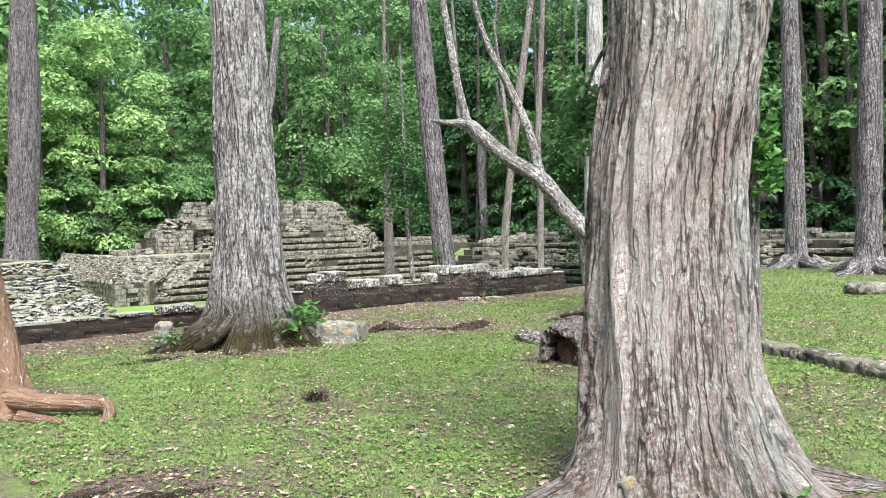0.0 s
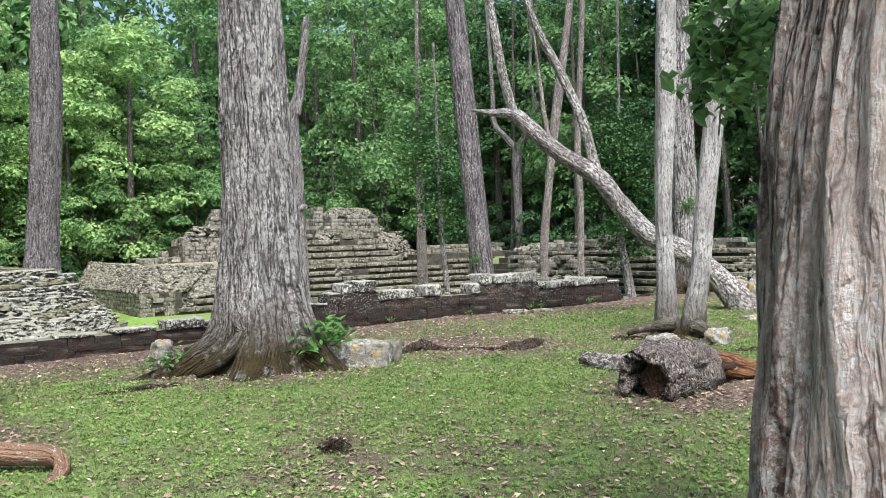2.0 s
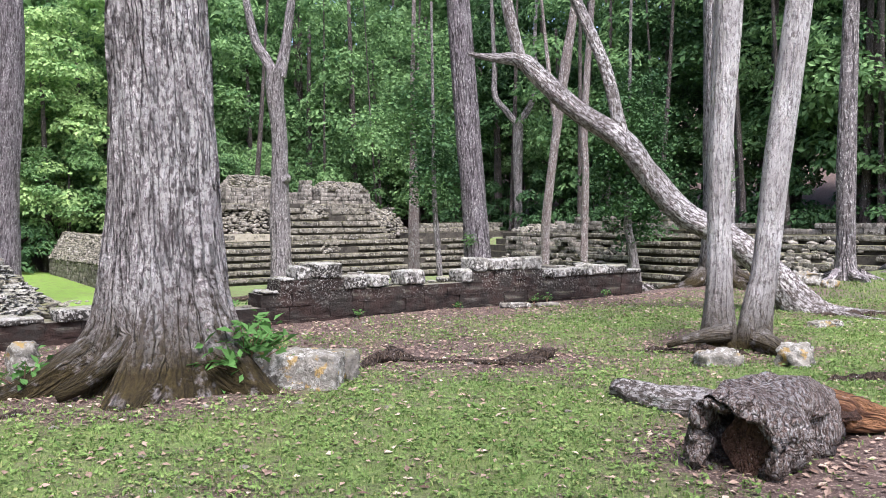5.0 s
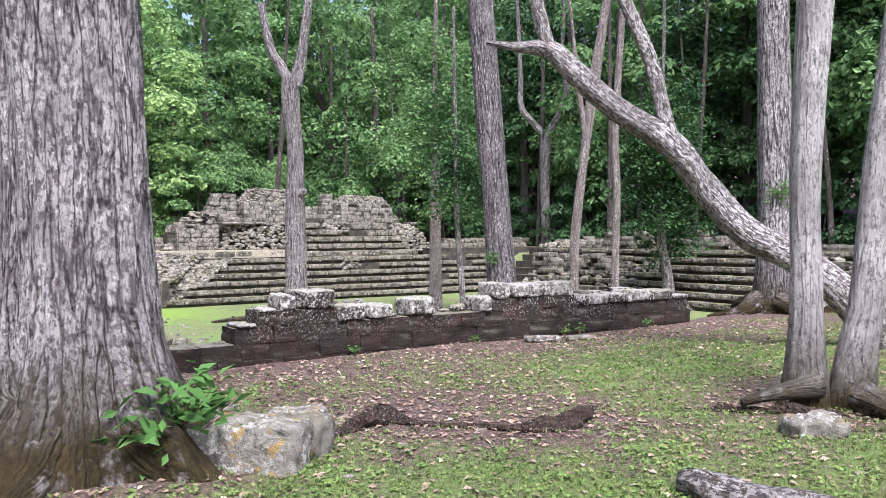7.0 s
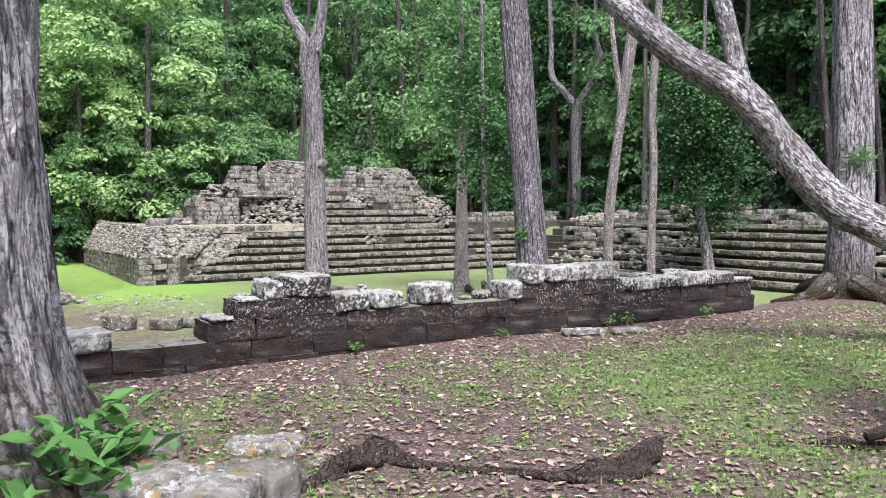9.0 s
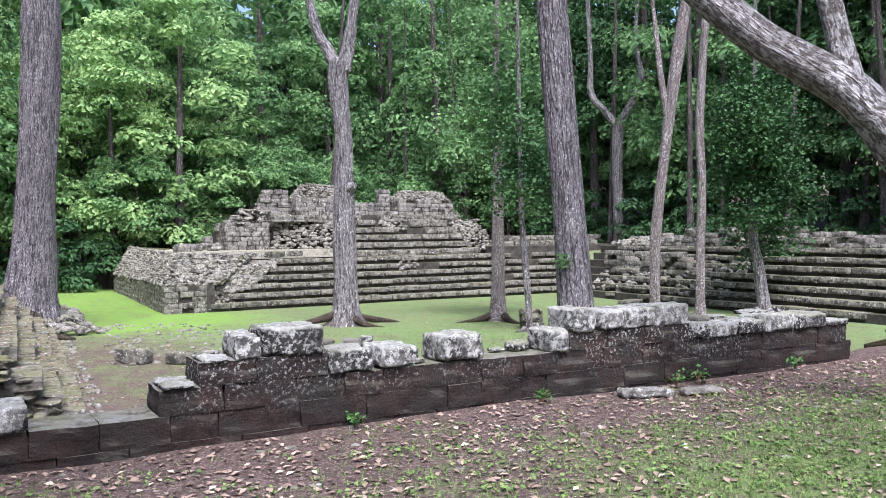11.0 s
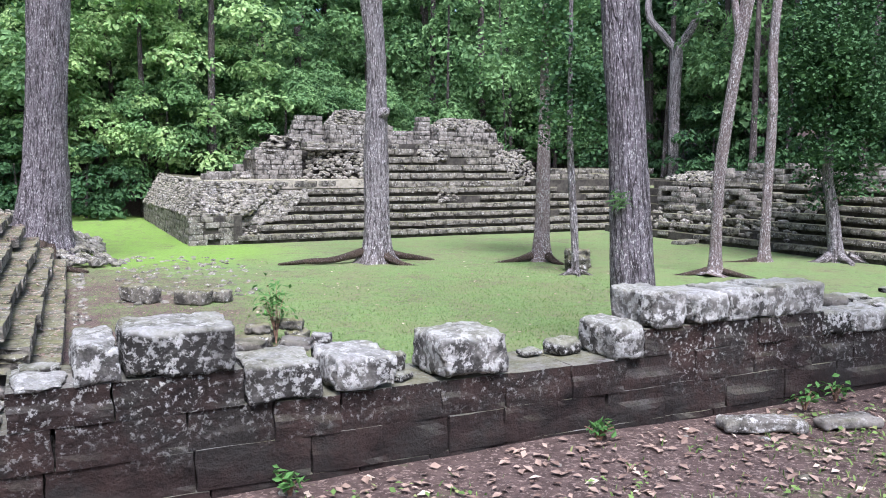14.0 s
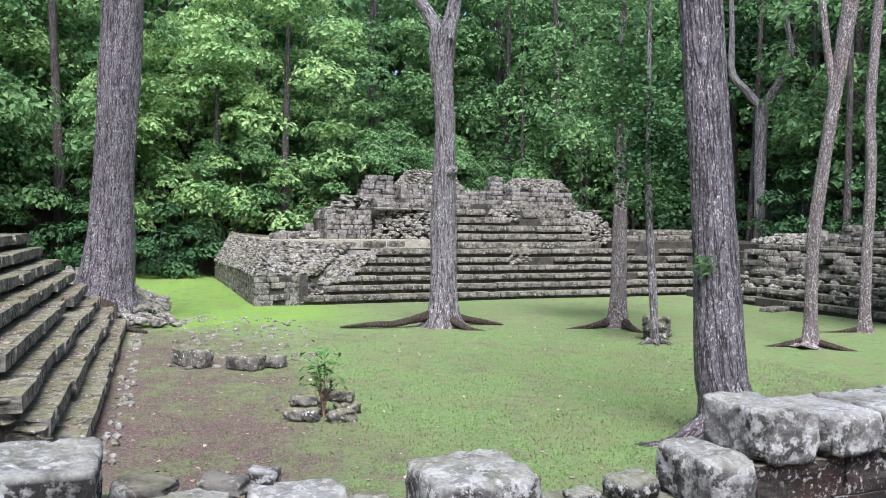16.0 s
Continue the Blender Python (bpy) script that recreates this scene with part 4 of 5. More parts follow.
# roofless building on top
prism("temple_core", [(9.8, V0 + 6.5), (21.0, V0 + 6.5), (21.0, V0 + 10), (9.8, V0 + 10)], 2.3, 2.75, CORE, plat)
course(plat, "slab", STEPS, (9.9, V0 + 6.0), (21.2, V0 + 6.0), 2.45, 0.30, 0.8, (0.6, 1.3), 0.06, 0.02, 0.05)
course(plat, "slab", RUBBLE, (14.7, V0 + 6.5), (17.4, V0 + 6.5), 2.72, 0.26, 0.7, (0.8, 1.4), 0.0)
for k in range(3):
    course(plat, "coarse", RUBBLE, (14.5, V0 + 8.4), (17.4, V0 + 8.4), 2.72 + 0.27 * k, 0.27, 0.5, (0.4, 0.8), 0.0)
for u0, u1, n, peak in ((11.3, 14.75, 4, 4.5), (17.4, 21.0, 4, 4.22)):
    base_z = 2.72 + 0.235 * n
    prism("wall_fill", [(u0 + 0.2, V0 + 6.65), (u1 - 0.2, V0 + 6.65), (u1 - 0.35, V0 + 8.4), (u0 + 0.35, V0 + 8.4)], 2.5, base_z - 0.06, CORE, plat)
    for k in range(n):
        course(plat, "coarse", RUBBLE, (u0, V0 + 6.45), (u1, V0 + 6.45), 2.72 + 0.235 * k, 0.24, 0.5, (0.3, 0.7), 0.0 if k < n - 1 else 0.15, 0.012, 0.03)
        course(plat, "coarse", RUBBLE, (u0, V0 + 8.2), (u0, V0 + 6.7), 2.72 + 0.235 * k, 0.24, 0.5, (0.3, 0.7), 0.0, 0.012, 0.03)
        course(plat, "coarse", RUBBLE, (u1, V0 + 6.7), (u1, V0 + 8.2), 2.72 + 0.235 * k, 0.24, 0.5, (0.3, 0.7), 0.0, 0.012, 0.03)
    bm = bmesh.new()
    low_ = [bm.verts.new(p) for p in ((u0 + 0.15, V0 + 6.6, base_z - 0.1), (u1 - 0.15, V0 + 6.6, base_z - 0.1), (u1 - 0.2, V0 + 8.6, base_z - 0.1), (u0 + 0.2, V0 + 8.6, base_z - 0.1))]
    top_ = [bm.verts.new(p) for p in ((u0 + 0.75, V0 + 7.05, peak - 0.12), (u1 - 0.5, V0 + 7.05, peak - 0.2), (u1 - 0.8, V0 + 8.2, peak - 0.3), (u0 + 1.0, V0 + 8.2, peak - 0.2))]
    for i in range(4):
        bm.faces.new((low_[i], low_[(i + 1) % 4], top_[(i + 1) % 4], top_[i]))
    bm.faces.new(top_)
    part("rubble_heart", bm, CORE, plat)
    q = [tuple(v) for v in ((u0 + 0.15, V0 + 6.6, base_z - 0.05), (u1 - 0.15, V0 + 6.6, base_z - 0.05), (u0 + 0.7, V0 + 7.0, peak - 0.08), (u1 - 0.45, V0 + 7.0, peak - 0.16), (u0 + 0.9, V0 + 8.2, peak - 0.1), (u1 - 0.7, V0 + 8.2, peak - 0.2), (u0 + 0.2, V0 + 8.5, base_z), (u1 - 0.2, V0 + 8.5, base_z))]
    cobbles("wall_top_rubble", plat, RUBBLE, [(q[0], q[1], q[2], q[3]), (q[2], q[3], q[4], q[5]), (q[6], q[0], q[4], q[2]), (q[1], q[7], q[3], q[5])], 0.17, int(u0), 1.0)
# pale jamb between the stair and the right-hand mass
for k in range(6):
    course(plat, "coarse", RUBBLE, (16.45 + 0.03 * k, V0 + 7.3), (17.3, V0 + 7.3), 2.74 + 0.25 * k, 0.25, 0.6, (0.4, 0.9), 0.0, 0.012, 0.02)
for k in range(6):
    course(plat, "coarse", RUBBLE, (9.4 + 0.1 * k, V0 + 7.6), (11.3, V0 + 7.6), 2.74 + 0.235 * k, 0.24, 0.6, (0.3, 0.65), 0.05, 0.012, 0.04)
cobbles("side_rubble", plat, RUBBLE, [((20.6, V0 + 6.4, 2.7), (21.4, V0 + 6.4, 2.6), (20.5, V0 + 7.2, 3.9), (20.9, V0 + 7.2, 3.6)), ((9.2, V0 + 6.6, 2.4), (11.3, V0 + 6.6, 2.4), (9.4, V0 + 7.2, 2.8), (11.3, V0 + 7.2, 2.8))], 0.2, 31)
# lower terraces where the platform meets the side stairs
prism("corner_core", [(21.5, V0 + 2.4), (31, V0 + 2.4), (31, V0 + 13), (21.5, V0 + 13)], 0.2, 0.92, CORE, plat)
for k, (a, b) in enumerate(((21.8, 28.5), (22.4, 29.5), (23.5, 30.5))):
    course(plat, "slab", STEPS, (a, V0 + 2.7 + 0.9 * k), (b, V0 + 2.7 + 0.9 * k), 0.56 + 0.3 * k, 0.34, 0.9, (0.6, 1.3), 0.12, 0.02, 0.08)

# ---- terrace wall beside the path ----
wall = tagged(empty("stone_wall", COURT @ pose(0, -0.2, 0)), "low dark masonry terrace wall with lichen-white capstones", "wall", "", "structure")
for a, b, lo, hi in ((-8.5, 3.42, FLOOR - 0.2, 0.60), (-3.12, 3.40, 0.5, 0.76), (-2.68, -2.15, 0.7, 0.92), (0.0, 3.02, 0.7, 0.88)):
    prism("wall_core", [(a, 0.07), (b, 0.07), (b, 0.40), (a, 0.40)], lo, hi, CORE, wall)
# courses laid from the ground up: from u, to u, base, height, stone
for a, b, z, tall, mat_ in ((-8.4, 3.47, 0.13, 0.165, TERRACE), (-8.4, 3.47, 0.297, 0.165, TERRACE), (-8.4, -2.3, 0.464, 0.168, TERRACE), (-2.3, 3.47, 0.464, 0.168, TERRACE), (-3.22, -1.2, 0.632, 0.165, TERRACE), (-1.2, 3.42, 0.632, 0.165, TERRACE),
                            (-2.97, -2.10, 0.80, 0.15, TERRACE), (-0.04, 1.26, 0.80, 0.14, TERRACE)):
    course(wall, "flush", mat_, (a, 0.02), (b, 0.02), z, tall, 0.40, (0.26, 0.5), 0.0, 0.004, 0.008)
# capstones: from u, to u, base, top, stone
CAPS = ((-2.74, -2.57, 0.945, 1.11, CAPSTONE), (-2.56, -2.13, 0.95, 1.14, CAP_DARK), (-2.09, -1.77, 0.80, 0.965, CAP_DARK), (-1.72, -1.43, 0.81, 0.955, CAPSTONE), (-1.21, -0.86, 0.81, 1.0, CAPSTONE), (-0.24, -0.06, 0.80, 0.975, CAPSTONE),
        (-0.02, 0.23, 0.94, 1.13, CAPSTONE), (0.24, 0.50, 0.945, 1.10, CAPSTONE), (0.51, 0.85, 0.94, 1.10, CAPSTONE), (0.86, 1.25, 0.93, 1.11, CAPSTONE), (1.27, 1.50, 0.795, 0.93, CAP_DARK), (1.51, 1.86, 0.795, 0.91, CAPSTONE), (1.87, 2.2, 0.795, 0.92, CAP_DARK), (2.21, 2.62, 0.795, 0.95, CAPSTONE), (2.63, 3.08, 0.795, 0.93, CAP_DARK), (3.1, 3.42, 0.795, 0.85, CAP_DARK),
        (-2.96, -2.76, 0.945, 0.965, CAPSTONE), (-3.2, -2.98, 0.80, 0.825, CAP_DARK), (-4.4, -3.95, 0.632, 0.79, CAPSTONE), (-4.9, -4.5, 0.632, 0.70, CAP_DARK), (-5.5, -4.95, 0.632, 0.77, CAP_DARK), (-6.2, -5.6, 0.632, 0.70, CAP_DARK), (-6.9, -6.4, 0.632, 0.68, CAP_DARK))
for i, (a, b, z, top, mat_) in enumerate(CAPS):
    stone_ = put("capstone", hewn("capstone", b - a - 0.008, 0.36, top - z, i * 1.37 + 2, 0.013, 0.015, 0.02), mat_, wall)
    stone_.matrix_basis = pose((a + b) / 2, 0.175 + rnd.uniform(-0.012, 0.012), z, 0, rnd.uniform(-1, 1), rnd.uniform(-1.5, 1.5))
# broken bits bedded on the wall head
for u, v, z, l, h in ((-1.33, 0.30, 0.81, 0.13, 0.15), (-1.36, 0.12, 0.81, 0.11, 0.06), (-2.0, 0.36, 0.96, 0.18, 0.07), (-1.78, 0.33, 0.95, 0.16, 0.07), (-1.66, 0.36, 0.94, 0.10, 0.12), (-0.38, 0.27, 0.81, 0.16, 0.12), (-0.56, 0.30, 0.81, 0.12, 0.05), (-0.75, 0.28, 0.81, 0.10, 0.04), (1.6, 0.36, 0.91, 0.3, 0.09), (1.95, 0.38, 0.91, 0.22, 0.06), (2.4, 0.33, 0.94, 0.3, 0.06), (-2.85, 0.3, 0.96, 0.14, 0.05), (-3.3, 0.25, 0.632, 0.12, 0.05)):
    stone_ = put("stone", hewn("stone", l, l * 0.75, h * 0.6, u * 9 + 40, 0.010, 0.014, 0.018), rnd.choice((CAP_DARK, RUBBLE)), wall)
    stone_.matrix_basis = pose(u, v, z - 0.005, 0, 0, rnd.uniform(-40, 40))

# ---- stairs along the left side of the court ----
TURNED = pose(-2.43, 10.5, 0, 0, 0, -3.1) @ pose(2.43, -10.5, 0)
side = tagged(empty("stone_staircase", COURT @ TURNED), "worn grey stone steps rising beside the court, some broken", "staircase")
S0, RISE, TREAD, STEPN = -2.43, 0.37, 0.36, 8
NEAR = (10.4, 9.75, 9.55, 9.2, 9.0, 8.8, 8.6, 8.5)


def local(u, v, z=0.0):
    p = TURNED.inverted() @ Vector((u, v, z))
    return (p.x, p.y, p.z)


for k in range(STEPN):
    a, b, lo = S0 - 0.2 - TREAD * k, NEAR[k] + 0.16, FLOOR + RISE * k - 0.3
    prism("stair_core", [(a, b), (a, 25.2 - 0.05 * k), (-14, 25.2 - 0.05 * k), (-14, b)], lo, FLOOR + RISE * (k + 1) - 0.03, CORE, side)
    course(side, "step", STEPS, (S0 - TREAD * k, NEAR[k]), (S0 - TREAD * k, 25.4 - 0.15 * k), FLOOR + RISE * k + 0.13, RISE - 0.13, 0.56, (0.6, 1.6), 0.0 if k < 2 else 0.07, 0.025, 0.045)
    course(side, "rough", STEPS, (S0 - 0.05 - TREAD * k, NEAR[k]), (-7.6, NEAR[k] - 0.1), FLOOR + RISE * k, RISE * 0.5, 0.5, (0.3, 0.8), 0.05, 0.01, 0.08, -1)
    course(side, "rough", STEPS, (S0 - 0.05 - TREAD * k, NEAR[k] + 0.03), (-7.6, NEAR[k] - 0.07), FLOOR + RISE * (k + 0.5), RISE * 0.5, 0.5, (0.3, 0.8), 0.05, 0.01, 0.08, -1)
for k in range(13):
    course(side, "rough", CAP_DARK if k % 6 else STEPS, local(-6.4 - 0.08 * k, 2.55 + 0.18 * k)[:2], local(-12.5, 2.35 + 0.18 * k)[:2], 0.32 + 0.085 * k, 0.11, 0.5, (0.18, 0.5), 0.05, 0.01, 0.10)
    course(side, "rough", CAP_DARK if k % 5 else STEPS, local(-4.6 - 0.09 * k, 7.4)[:2], local(-6.4 - 0.08 * k, 2.6 + 0.18 * k)[:2], 0.10 + 0.10 * k, 0.12, 0.5, (0.18, 0.5), 0.08, 0.01, 0.10)
course(side, "slab", STEPS, local(-7.3, 5.0)[:2], local(-12.5, 4.8)[:2], 1.40, 0.16, 1.0, (0.7, 1.3), 0.0, 0.02, 0.05)
cobbles("rubble_end", side, CAP_DARK, [(local(-13, 2.1, 0.38), local(-6.3, 2.1, 0.33), local(-13, 4.9, 1.45), local(-7.3, 4.9, 1.42)), (local(-6.3, 2.1, 0.3), local(-4.2, 6.9, -0.5), local(-7.3, 4.9, 1.4), local(-5.6, 7.2, 1.2)),
                                    (local(-9.5, 1.0, 0.36), local(-6.4, 0.9, 0.36), local(-9.5, 2.3, 0.55), local(-6.2, 2.3, 0.5))], 0.12, 41, 0.7)
prism("rubble_bed", [local(-13, 2.4)[:2], local(-6.4, 2.4)[:2], local(-4.4, 7.3)[:2], local(-4.6, 9.4)[:2], local(-13, 9.4)[:2]], FLOOR, 0.28, CORE, side)
bm = bmesh.new()
lowr = [bm.verts.new(local(*p)) for p in ((-13, 2.2, 0.2), (-6.35, 2.25, 0.2), (-4.3, 7.3, -0.9), (-13, 7.3, 0.2))]
topr = [bm.verts.new(local(*p)) for p in ((-13, 4.9, 1.4), (-7.35, 5.0, 1.36), (-5.6, 9.2, 1.2), (-13, 9.4, 1.4))]
for i in range(4):
    bm.faces.new((lowr[i], lowr[(i + 1) % 4], topr[(i + 1) % 4], topr[i]))
bm.faces.new(topr)
part("rubble_core", bm, CORE, side)
cobbles("rubble_foot", side, RUBBLE, [((-2.3, 10, FLOOR), (-2.3, 25, FLOOR), (-1.9, 10, FLOOR), (-2.0, 25, FLOOR)), ((-5.5, 7.2, FLOOR + 0.1), (-2.2, 8.2, FLOOR), (-5.5, 9.2, FLOOR + 0.5), (-2.2, 10.3, FLOOR))], 0.13, 43, 0.35)
cobbles("rubble_litter", side, RUBBLE, [((-1.5, 17, FLOOR), (2.2, 18.5, FLOOR), (-1.0, 29, FLOOR), (3.2, 27, FLOOR)), ((-2.5, 1.5, FLOOR), (9, 1.5, FLOOR), (-2.5, 6, FLOOR), (9, 5, FLOOR))], 0.12, 46, 0.06)
cobbles("rubble_back", side, RUBBLE, [((-3.5, 25.0, -1.3), (-0.8, 25.6, -1.55), (-3.5, 29, 0.2), (-1.6, 29, -1.3)), ((-5, 29, -0.5), (-1.2, 30, -1.5), (-5, 34, 0.0), (-1.2, 35, -1.5))], 0.26, 44, 0.6)

# ---- long stairs along the right side of the court ----
east = tagged(empty("stone_staircase", COURT), "long weathered stone stairs closing the court, mossy treads", "staircase")
E0 = 23.0
prof = [(E0 + 0.17, FLOOR - 0.3)]
for k in range(7):
    prof += [(E0 + 0.17 + 0.5 * k, FLOOR + 0.36 * (k + 1) - 0.03), (E0 + 0.17 + 0.5 * (k + 1), FLOOR + 0.36 * (k + 1) - 0.03)]
prof += [(E0 + 7, 0.9), (E0 + 7, FLOOR - 0.3)]
prism("stair_core", prof, -2.0, 31.0, CORE, east, "v")
for k in range(7):
    course(east, "slab", STEPS, (E0 + 0.5 * k, -2.0), (E0 + 0.5 * k, 27.0 + 0.4 * k), FLOOR + 0.36 * k + 0.14, 0.22, 0.62, (0.5, 1.7), 0.10, 0.03, 0.09, -1)
for k in range(2):
    course(east, "coarse", RUBBLE, (E0 + 5.2, -3), (E0 + 5.2, 31), 0.92 + 0.25 * k, 0.25, 0.6, (0.5, 1.2), 0.1 + 0.25 * k, 0.02, 0.08, -1)
cobbles("rubble_top", east, RUBBLE, [((E0 + 0.6, 20, -1.2), (E0 + 0.6, 29, -1.2), (E0 + 2.6, 20, 0.3), (E0 + 2.6, 29, 0.3)), ((E0 + 1.4, 8, -0.5), (E0 + 1.4, 13, -0.5), (E0 + 3.2, 8, 0.75), (E0 + 3.2, 13, 0.75)), ((E0 + 3.6, 18, 0.9), (E0 + 3.6, 31, 0.9), (E0 + 5.2, 18, 1.25), (E0 + 5.2, 31, 1.3))], 0.26, 45, 0.75)
for k in range(5):
    course(east, "coarse", RUBBLE, (E0 + 3.4, 14.5 + 0.2 * k), (E0 + 3.4, 27.5 - 0.3 * k), 0.62 + 0.24 * k, 0.24, 0.7, (0.4, 0.9), 0.05 + 0.13 * k, 0.02, 0.08, -1)
    course(east, "coarse", RUBBLE, (E0 + 1.7, 22.5 + 0.3 * k), (E0 + 1.7, 29.0), -0.5 + 0.24 * k, 0.24, 0.7, (0.4, 0.9), 0.1 * k, 0.02, 0.08, -1)
rear = tagged(empty("stone_staircase", COURT), "ruined low stone terrace beyond the wall end", "staircase")
for k in range(3):
    course(rear, "slab", STEPS, (14 + 1.2 * k, -12 - k), (30, -4 - k), 0.42 + 0.26 * k, 0.28, 0.7, (0.6, 1.6), 0.12, 0.02, 0.08)


# ---- loose stones and wood near the path ----
def boulder(name, label, x, y, z, lx, ly, lz, turn=0, material=BOULDER, kind="fine", tilt=0, group=""):
    least = min(lx, ly, lz)
    ob = put(name, hewn(name, lx, ly, lz, x * 1.7 + y, least * (0.16 if kind == "fine" else 0.34), least * (0.07 if kind == "fine" else 0.16), max(0.02, least * 0.12)), material)
    ob.matrix_world = pose(x, y, z, tilt, 0, turn)
    for p in ob.data.polygons:
        p.use_smooth = True
    return tagged(ob, label, "stone", group)


boulder("stone_block", "squared grey stone block with white and ochre lichen", -1.46, 11.10, 0.27, 0.74, 0.36, 0.36, -6)
boulder("stone_block", "dark weathered stone behind the lichened block", -1.22, 11.36, 0.30, 0.36, 0.26, 0.30, -10, RUBBLE)
boulder("stone", "small squared stone on bare earth", -2.12, 12.2, 0.33, 0.28, 0.24, 0.14, 15, RUBBLE)
boulder("stone", "small flat grey stone beside the block", -1.55, 12.35, 0.30, 0.42, 0.3, 0.14, 10, kind="rough")
boulder("stone", "flat pale stone slab lying on earth", 0.18, 16.56, 0.425, 0.44, 0.15, 0.07, 18, kind="rough")
boulder("stone", "thin reddish stone slab lying on earth", 0.62, 16.74, 0.425, 0.34, 0.14, 0.06, 24, kind="rough", material=RUBBLE)
boulder("stone", "pale white lichen-covered stone", 2.05, 12.15, 0.28, 0.40, 0.30, 0.22, 10, kind="rough")
boulder("stone", "rounded stone with a white top", 2.68, 12.15, 0.26, 0.36, 0.32, 0.30, 50, kind="rough")
boulder("stone", "small pale stone in the grass", 3.72, 14.5, 0.36, 0.34, 0.25, 0.14, 20, kind="rough")
boulder("stone", "white stone leaning on the roots", -3.72, 11.0, 0.3, 0.25, 0.25, 0.40, 40, kind="rough")
boulder("stone", "round pale stone at the foot of the trunk", 1.52, 4.22, 0.20, 0.20, 0.18, 0.30, 30, kind="rough")
boulder("stone", "flat pinkish stone in the grass", 0.75, 10.7, 0.30, 0.34, 0.16, 0.05, 25, kind="rough", material=RUBBLE)
for x, y, s, r in ((4.6, 20.6, 0.55, 20), (5.0, 20.2, 0.4, 60), (5.35, 20.5, 0.5, 10), (4.9, 20.9, 0.45, 80), (5.6, 20.0, 0.3, 40)):
    boulder("stone", "pale broken stone in a heap beside the trunk", x, y, on_ground(x, y) - 0.05, s, s * 0.8, s * 0.6, r, kind="rough", group="heap of stones")
for x, y, z, lx, r in ((3.75, 9.9, 0.28, 0.7, -70), (3.95, 9.3, 0.28, 0.6, -72), (4.15, 8.7, 0.28, 0.7, -74), (4.35, 8.0, 0.28, 0.8, -72)):
    boulder("kerb_stone", "long mossy kerb stone sunk in the grass", x, y, z, lx, 0.28, 0.16, r, RUBBLE, "rough", group="kerb in the grass")
boulder("stone", "grey stone slab on the grass", 7.6, 15.8, 0.40, 1.0, 0.5, 0.22, 10, RUBBLE, "rough")

# stones in the court
for u, v, l, w, h, r in ((-0.35, 18.1, 0.95, 0.5, 0.42, 36), (0.75, 17.3, 0.8, 0.5, 0.34, 40), (1.35, 17.5, 0.75, 0.4, 0.30, 36)):
    p = court(u, v)
    boulder("stone_block", "squared grey stone block lying in the court", p.x, p.y, FLOOR - 0.02, l, w, h, r - 45, STEPS, group="fallen blocks")
for u, v, l, h, r, z in ((0.9, 11.8, 0.62, 0.26, 10, 0.0), (1.5, 11.5, 0.5, 0.22, 40, 0.0), (1.75, 12.0, 0.5, 0.26, 75, 0.0), (1.05, 12.2, 0.6, 0.26, 0, 0.0), (0.95, 11.9, 0.45, 0.2, 30, 0.25), (1.6, 12.1, 0.55, 0.2, 20, 0.25)):
    p = court(u, v)
    boulder("stone", "dark stone in a small ring round a sapling", p.x, p.y, FLOOR - 0.02 + z, l, l * 0.6, h, r, STEPS, "rough", group="ring of stones")
p = court(22.4, 24.4)
boulder("stone_block", "flat stone slab on the court lawn", p.x, p.y, FLOOR - 0.03, 1.3, 0.6, 0.18, 60, STEPS)
boulder("stone_block", "mossy stone block beside the slim trunks", -3.2, 39.0, FLOOR - 0.03, 0.8, 0.6, 0.75, 20, STEPS, "rough")

# rotten log and plank
log = tagged(empty("log", pose(1.75, 9.2, 0.3)), "rotten hollow log with flaking bark on the grass", "log")
inv = Matrix.Translation((-1.75, -9.2, -0.3))
for name, pts, mat_, sides, closed in (("bark_shell", [(1.45, 8.98, 0.48, 0.205), (1.50, 9.05, 0.49, 0.215), (1.66, 9.25, 0.51, 0.225), (1.85, 9.5, 0.50, 0.21), (2.10, 9.8, 0.45, 0.16)], LOG_BARK, 60, False),
                                       ("heartwood", [(1.9, 9.6, 0.45, 0.10), (2.15, 9.75, 0.50, 0.14), (2.42, 9.9, 0.44, 0.11), (2.72, 10.05, 0.37, 0.05)], ROTTEN, 28, True),
                                       ("splinter", [(1.50, 9.04, 0.66, 0.03), (1.62, 9.25, 0.71, 0.045), (1.86, 9.5, 0.69, 0.03)], LOG_BARK, 12, True),
                                       ("splinter", [(1.26, 9.02, 0.36, 0.03), (1.34, 9.15, 0.45, 0.06), (1.5, 9.4, 0.5, 0.04)], LOG_BARK, 12, True),
                                       ("rotten_core", [(1.53, 8.99, 0.47, 0.15), (1.62, 9.1, 0.47, 0.155), (1.8, 9.35, 0.48, 0.16)], HOLLOW, 28, True)):
    me = tube(name, pts, sides, 36, 0.16 if name != "rotten_core" else 0.1, 1.8, None, 5, closed)
    me.transform(inv)
    ob = put(name, me, mat_, log)
    if name == "bark_shell":
        thick = ob.modifiers.new("thickness", "SOLIDIFY")
        thick.thickness, thick.offset = 0.055, -1
